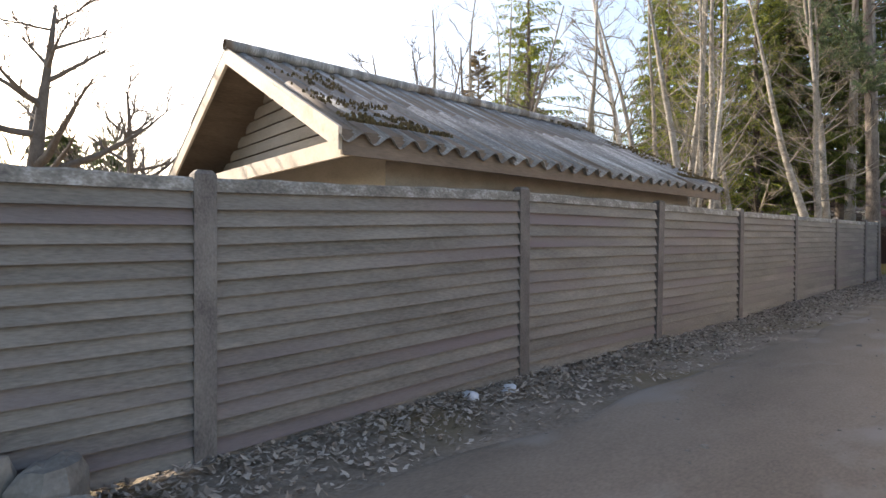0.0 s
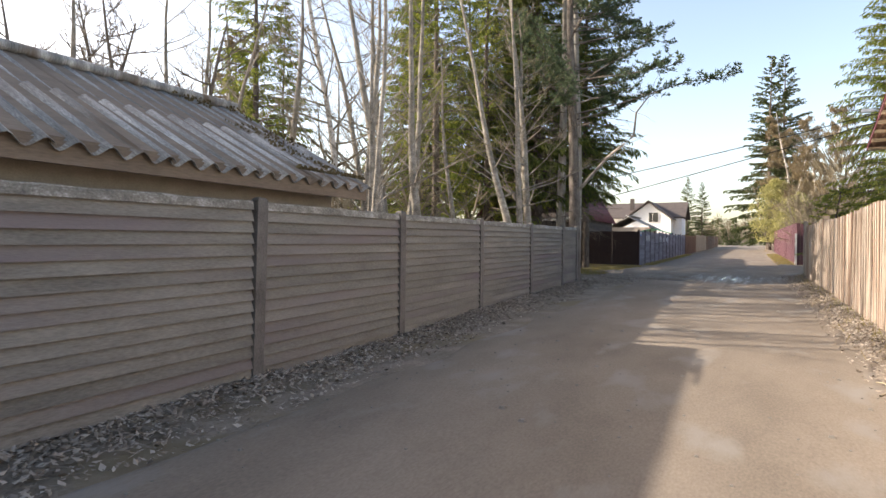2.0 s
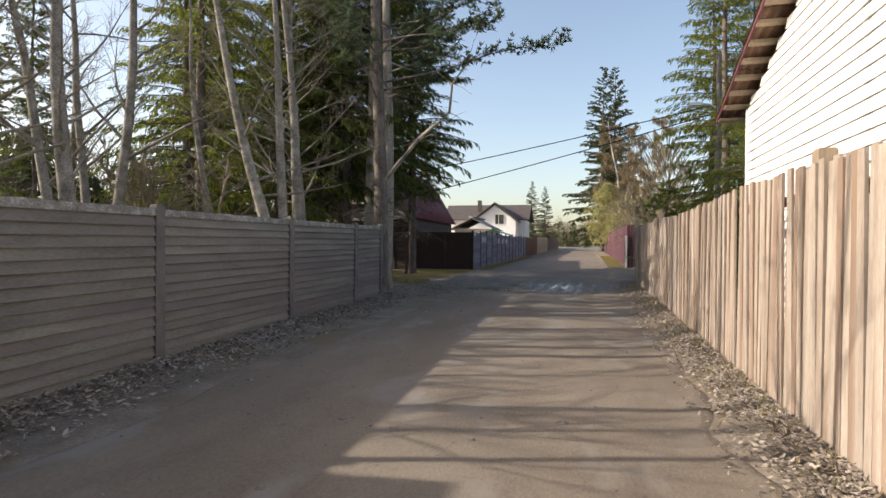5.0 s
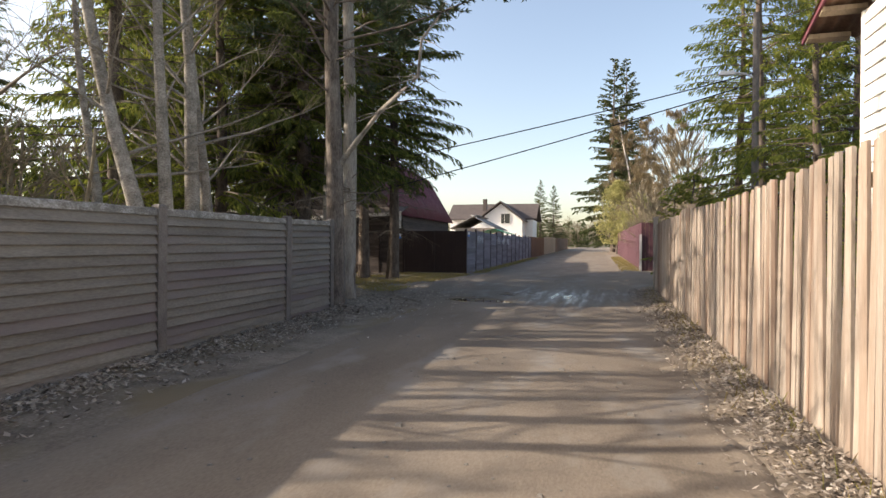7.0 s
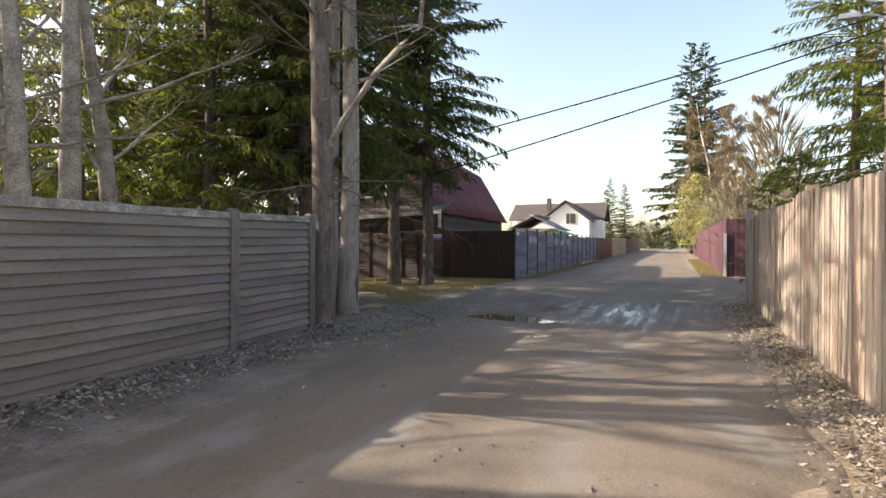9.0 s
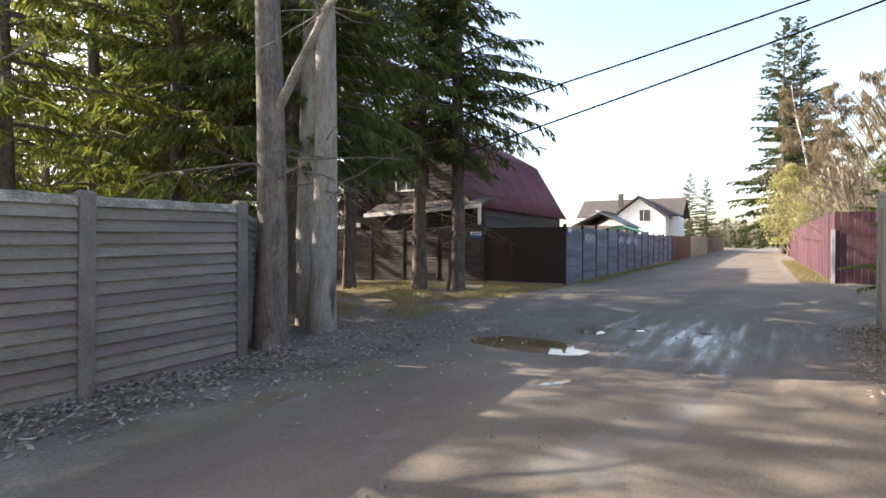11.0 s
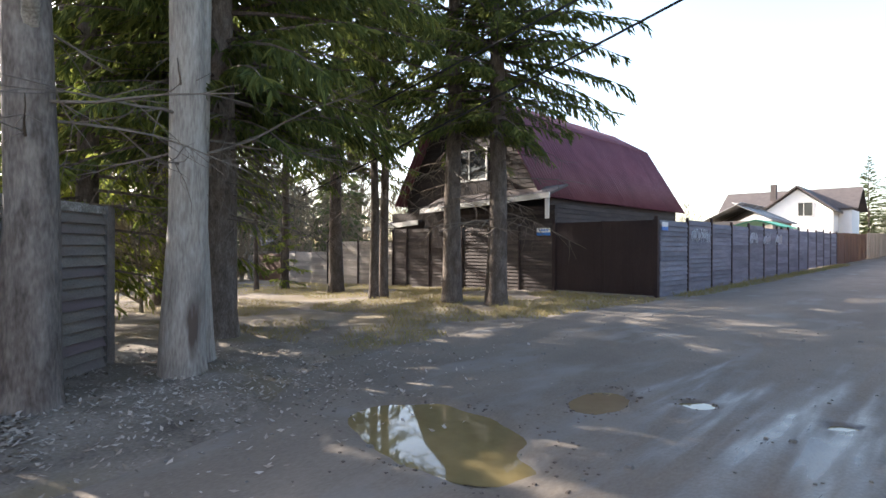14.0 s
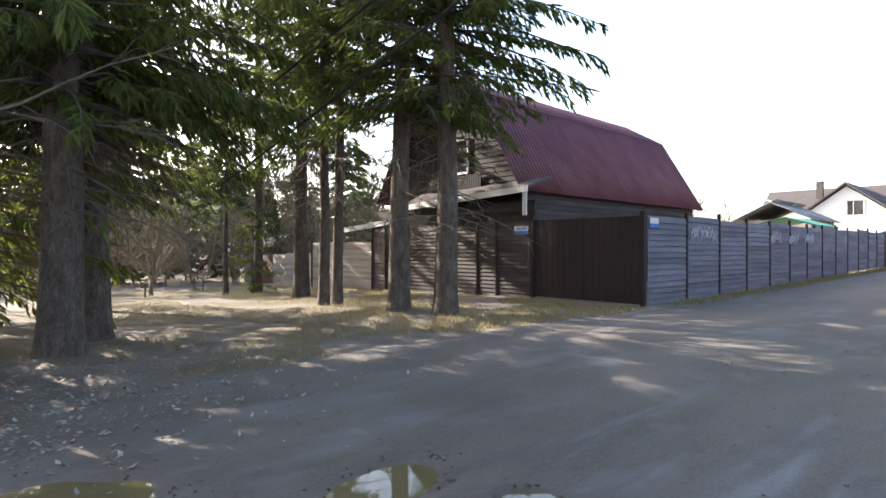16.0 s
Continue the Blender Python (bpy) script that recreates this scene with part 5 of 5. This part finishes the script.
lampp = thing("street_lamp", "grey street lamp on a pole among the spruces", "street lamp", (5.4, 29.65, 0.3))
b = Build()
b.tube([(0, 0, -0.3), (0, 0, 3.5), (0, 0, 8.2)], [0.11, 0.1, 0.085], 10)
part("pole", b, M_post, lampp)
b = Build()
b.tube([(0, 0, 6.3), (-0.3, 0, 6.45), (-0.6, 0, 6.5)], [0.03] * 3, 6)
part("arm", b, M_lamp, lampp)
b = Build()
b.hexa([(-1.0, -0.09, 6.44), (-0.55, -0.07, 6.44), (-0.55, 0.07, 6.44), (-1.0, 0.09, 6.44)], [(-0.95, -0.05, 6.56), (-0.6, -0.05, 6.56), (-0.6, 0.05, 6.56), (-0.95, 0.05, 6.56)])
part("lamp_head", b, M_whitepaint, lampp)


# ---------- litter, grass, stones ----------
def scatter_leaves(name, label, region, count, mat, size, seed):
    random.seed(seed)
    b = Build()
    made = 0
    while made < count:
        x, y, lift = region()
        z = max(land_rough(x, y), road_z(x, y) if left_edge(y) - 0.1 < x < right_edge(y) + 0.1 else -9) + lift
        s = random.uniform(*size)
        a = random.uniform(0, 6.28)
        u = Vector((math.cos(a), math.sin(a), random.uniform(-0.5, 0.5))) * s
        w = Vector((-math.sin(a), math.cos(a), random.uniform(-0.6, 0.6))) * s * random.uniform(0.35, 0.7)
        p = Vector((x, y, z + 0.01))
        b.quad(p - u, p + w * 0.8, p + u + Vector((0, 0, s * 0.3)), p - w)
        made += 1
    solo(name, b, mat, label, "leaf litter", "stuff")


def verge_left():
    y = random.uniform(-3, 23.5)
    u = abs(random.gauss(0, 0.55))
    return -4.05 - 0.03 * y + min(u, 1.3), y, random.uniform(0, 0.04)


def verge_right():
    y = random.uniform(3, 29.5)
    return 2.62 - min(abs(random.gauss(0, 0.28)), 0.75), y, random.uniform(0, 0.05)


def clearing():
    return -4.3 + random.gauss(0, 0.9) - random.random() * 3 * (random.random() < 0.4), random.gauss(24.6, 1.6), random.uniform(0, 0.02)


scatter_leaves("leaf_litter", "dead brown leaves heaped along the foot of the fence", verge_left, 21000, M_litter, (0.013, 0.044), 71)
scatter_leaves("leaf_litter", "pale dead leaves and grass below the plank fence", verge_right, 26000, M_litter, (0.01, 0.034), 72)
scatter_leaves("leaf_litter", "scattered dead leaves and twigs under the trees", clearing, 4500, M_litter, (0.01, 0.035), 73)


def grass(name, label, region, count, seed, hgt):
    random.seed(seed)
    b = Build()
    for k in range(count):
        x, y = region()
        z = land_rough(x, y) - 0.01
        h = random.uniform(*hgt)
        a = random.uniform(0, 6.28)
        dx, dy = math.cos(a) * h * 0.7, math.sin(a) * h * 0.7
        w = 0.006
        b.quad((x - w, y, z), (x + w, y, z), (x + dx + w * 0.3, y + dy, z + h), (x + dx - w * 0.3, y + dy, z + h))
    solo(name, b, M_straw, label, "grass", "stuff")


def meadow():
    while True:
        x, y = random.uniform(-24, -4.6), random.uniform(26.8, 36.4)
        if noise.noise(Vector((x * 0.5, y * 0.5, 3))) > -0.15 and x < left_edge(y) - 0.1:
            return x, y


def strips():
    q = random.random()
    if q < 0.4:
        return random.uniform(-4.8, -4.2), random.uniform(37, 62)
    if q < 0.9:
        return random.uniform(2.1, 3.0), random.uniform(40, 64)
    return 2.6 - abs(random.gauss(0, 0.2)), random.uniform(3, 29.5)


grass("dry_grass", "short dry grass and moss over the clearing", meadow, 52000, 81, (0.025, 0.1))
grass("dry_grass", "tufts of dry grass at the foot of the fences", strips, 7000, 82, (0.04, 0.16))

random.seed(91)
rub = thing("rubble_heap", "broken concrete kerb pieces lying by the fence", "rubble", (-3.35, 0.2, land(-3.3, 0.3)))


def lump(w, d, h):
    """A broken stone: rings of uneven corners closing to a worn top."""
    b = Build()
    n = 10
    cut = [random.uniform(0.8, 1.12) for k in range(n)]
    for share, z in ((0.95, -0.05), (1.0, 0.3 * h), (0.94, 0.72 * h), (0.74, 0.95 * h), (0.35, h)):
        for k in range(n):
            a = 6.283 * k / n
            q = share * cut[k] * random.uniform(0.94, 1.05) / max(abs(math.cos(a)), abs(math.sin(a))) ** 0.7
            b.v.append((w * q * math.cos(a), d * q * math.sin(a), z + h * random.uniform(-0.05, 0.05)))
    for i in range(4):
        for k in range(n):
            b.f.append((i * n + k, i * n + (k + 1) % n, (i + 1) * n + (k + 1) % n, (i + 1) * n + k))
    b.f.append(tuple(4 * n + k for k in range(n)))
    return b


for (x, y, w, d, h, a) in ((0, 0, 0.2, 0.3, 0.22, 0.3), (-0.3, 0.1, 0.16, 0.22, 0.34, 1.0), (-0.15, -0.45, 0.18, 0.3, 0.2, 0.1), (-0.38, -0.25, 0.15, 0.2, 0.4, 0.5), (0.1, 0.42, 0.09, 0.12, 0.09, 0.8)):
    o = part("block", lump(w, d, h), M_stone, rub)
    o.location = (x, y, 0)
    o.rotation_euler = (0, 0, a)
for (x, y) in ((-3.88, 3.62), (-3.8, 4.08)):
    b = Build()
    n = 9
    ctr = len(b.v)
    for ring, (rr, zz) in enumerate(((0.11, 0.0), (0.095, 0.04), (0.05, 0.065))):
        for k in range(n):
            w = 6.283 * k / n
            q = rr * random.uniform(0.75, 1.2)
            b.v.append((q * math.cos(w), q * 0.7 * math.sin(w), zz * random.uniform(0.7, 1.2)))
    for ring in range(2):
        for k in range(n):
            b.f.append((ring * n + k, ring * n + (k + 1) % n, ring * n + n + (k + 1) % n, ring * n + n + k))
    b.f.append(tuple(2 * n + k for k in range(n)))
    o = solo("plastic_bag", b, M_plastic, "crumpled pale plastic bag among the leaves", "litter", smooth=True)
    o.location = (x, y, land_rough(x, y))
b = Build()
zr = road_z(1.98, 10.1) + 0.02
b.tube([(1.88, 9.8, zr), (1.98, 9.95, zr + 0.01), (2.03, 10.15, zr), (2.0, 10.35, zr + 0.02), (1.95, 10.45, zr)], [0.012, 0.014, 0.013, 0.011, 0.007], 5)
solo("fallen_stick", b, M_twig, "bent dry stick lying at the road's edge", "stick")
b = Build()
for k in range(900):
    y = random.uniform(-2, 34)
    x = random.uniform(left_edge(y), right_edge(y))
    s = random.uniform(0.006, 0.02) if random.random() < 0.93 else random.uniform(0.02, 0.04)
    z = road_z(x, y)
    b.hexa([(x - s, y - s, z - 0.01), (x + s, y - s, z - 0.01), (x + s, y + s * 0.8, z - 0.01), (x - s * 0.8, y + s, z - 0.01)],
           [(x - s * 0.6, y - s * 0.5, z + s * 0.6), (x + s * 0.6, y - s * 0.5, z + s * 0.5), (x + s * 0.5, y + s * 0.5, z + s * 0.6), (x - s * 0.5, y + s * 0.5, z + s * 0.5)])
solo("pebbles", b, M_stone, "loose pebbles and clods on the road", "pebbles", "stuff")

random.seed(95)
b = Build()
for px, py, a, b_, turn in PUDDLES[:3]:
    for k in range(int(200 * a)):
        w = random.uniform(0, 6.28)
        q = 1.15 + abs(random.gauss(0, 0.34))
        u, v = a * q * math.cos(w), b_ * q * math.sin(w)
        x, y = px + u * math.cos(turn) - v * math.sin(turn), py + u * math.sin(turn) + v * math.cos(turn)
        s = random.uniform(0.004, 0.017)
        z = road_z(x, y) - 0.002
        b.hexa([(x - s, y - s, z - 0.01), (x + s, y - s, z - 0.01), (x + s, y + s * 0.8, z - 0.01), (x - s * 0.8, y + s, z - 0.01)],
               [(x - s * 0.6, y - s * 0.5, z + s * 0.6), (x + s * 0.6, y - s * 0.5, z + s * 0.5), (x + s * 0.5, y + s * 0.5, z + s * 0.6), (x - s * 0.5, y + s * 0.5, z + s * 0.5)])
solo("mud_clods", b, M_bark_spruce, "dark mud clods round the puddle rims", "mud", "stuff")
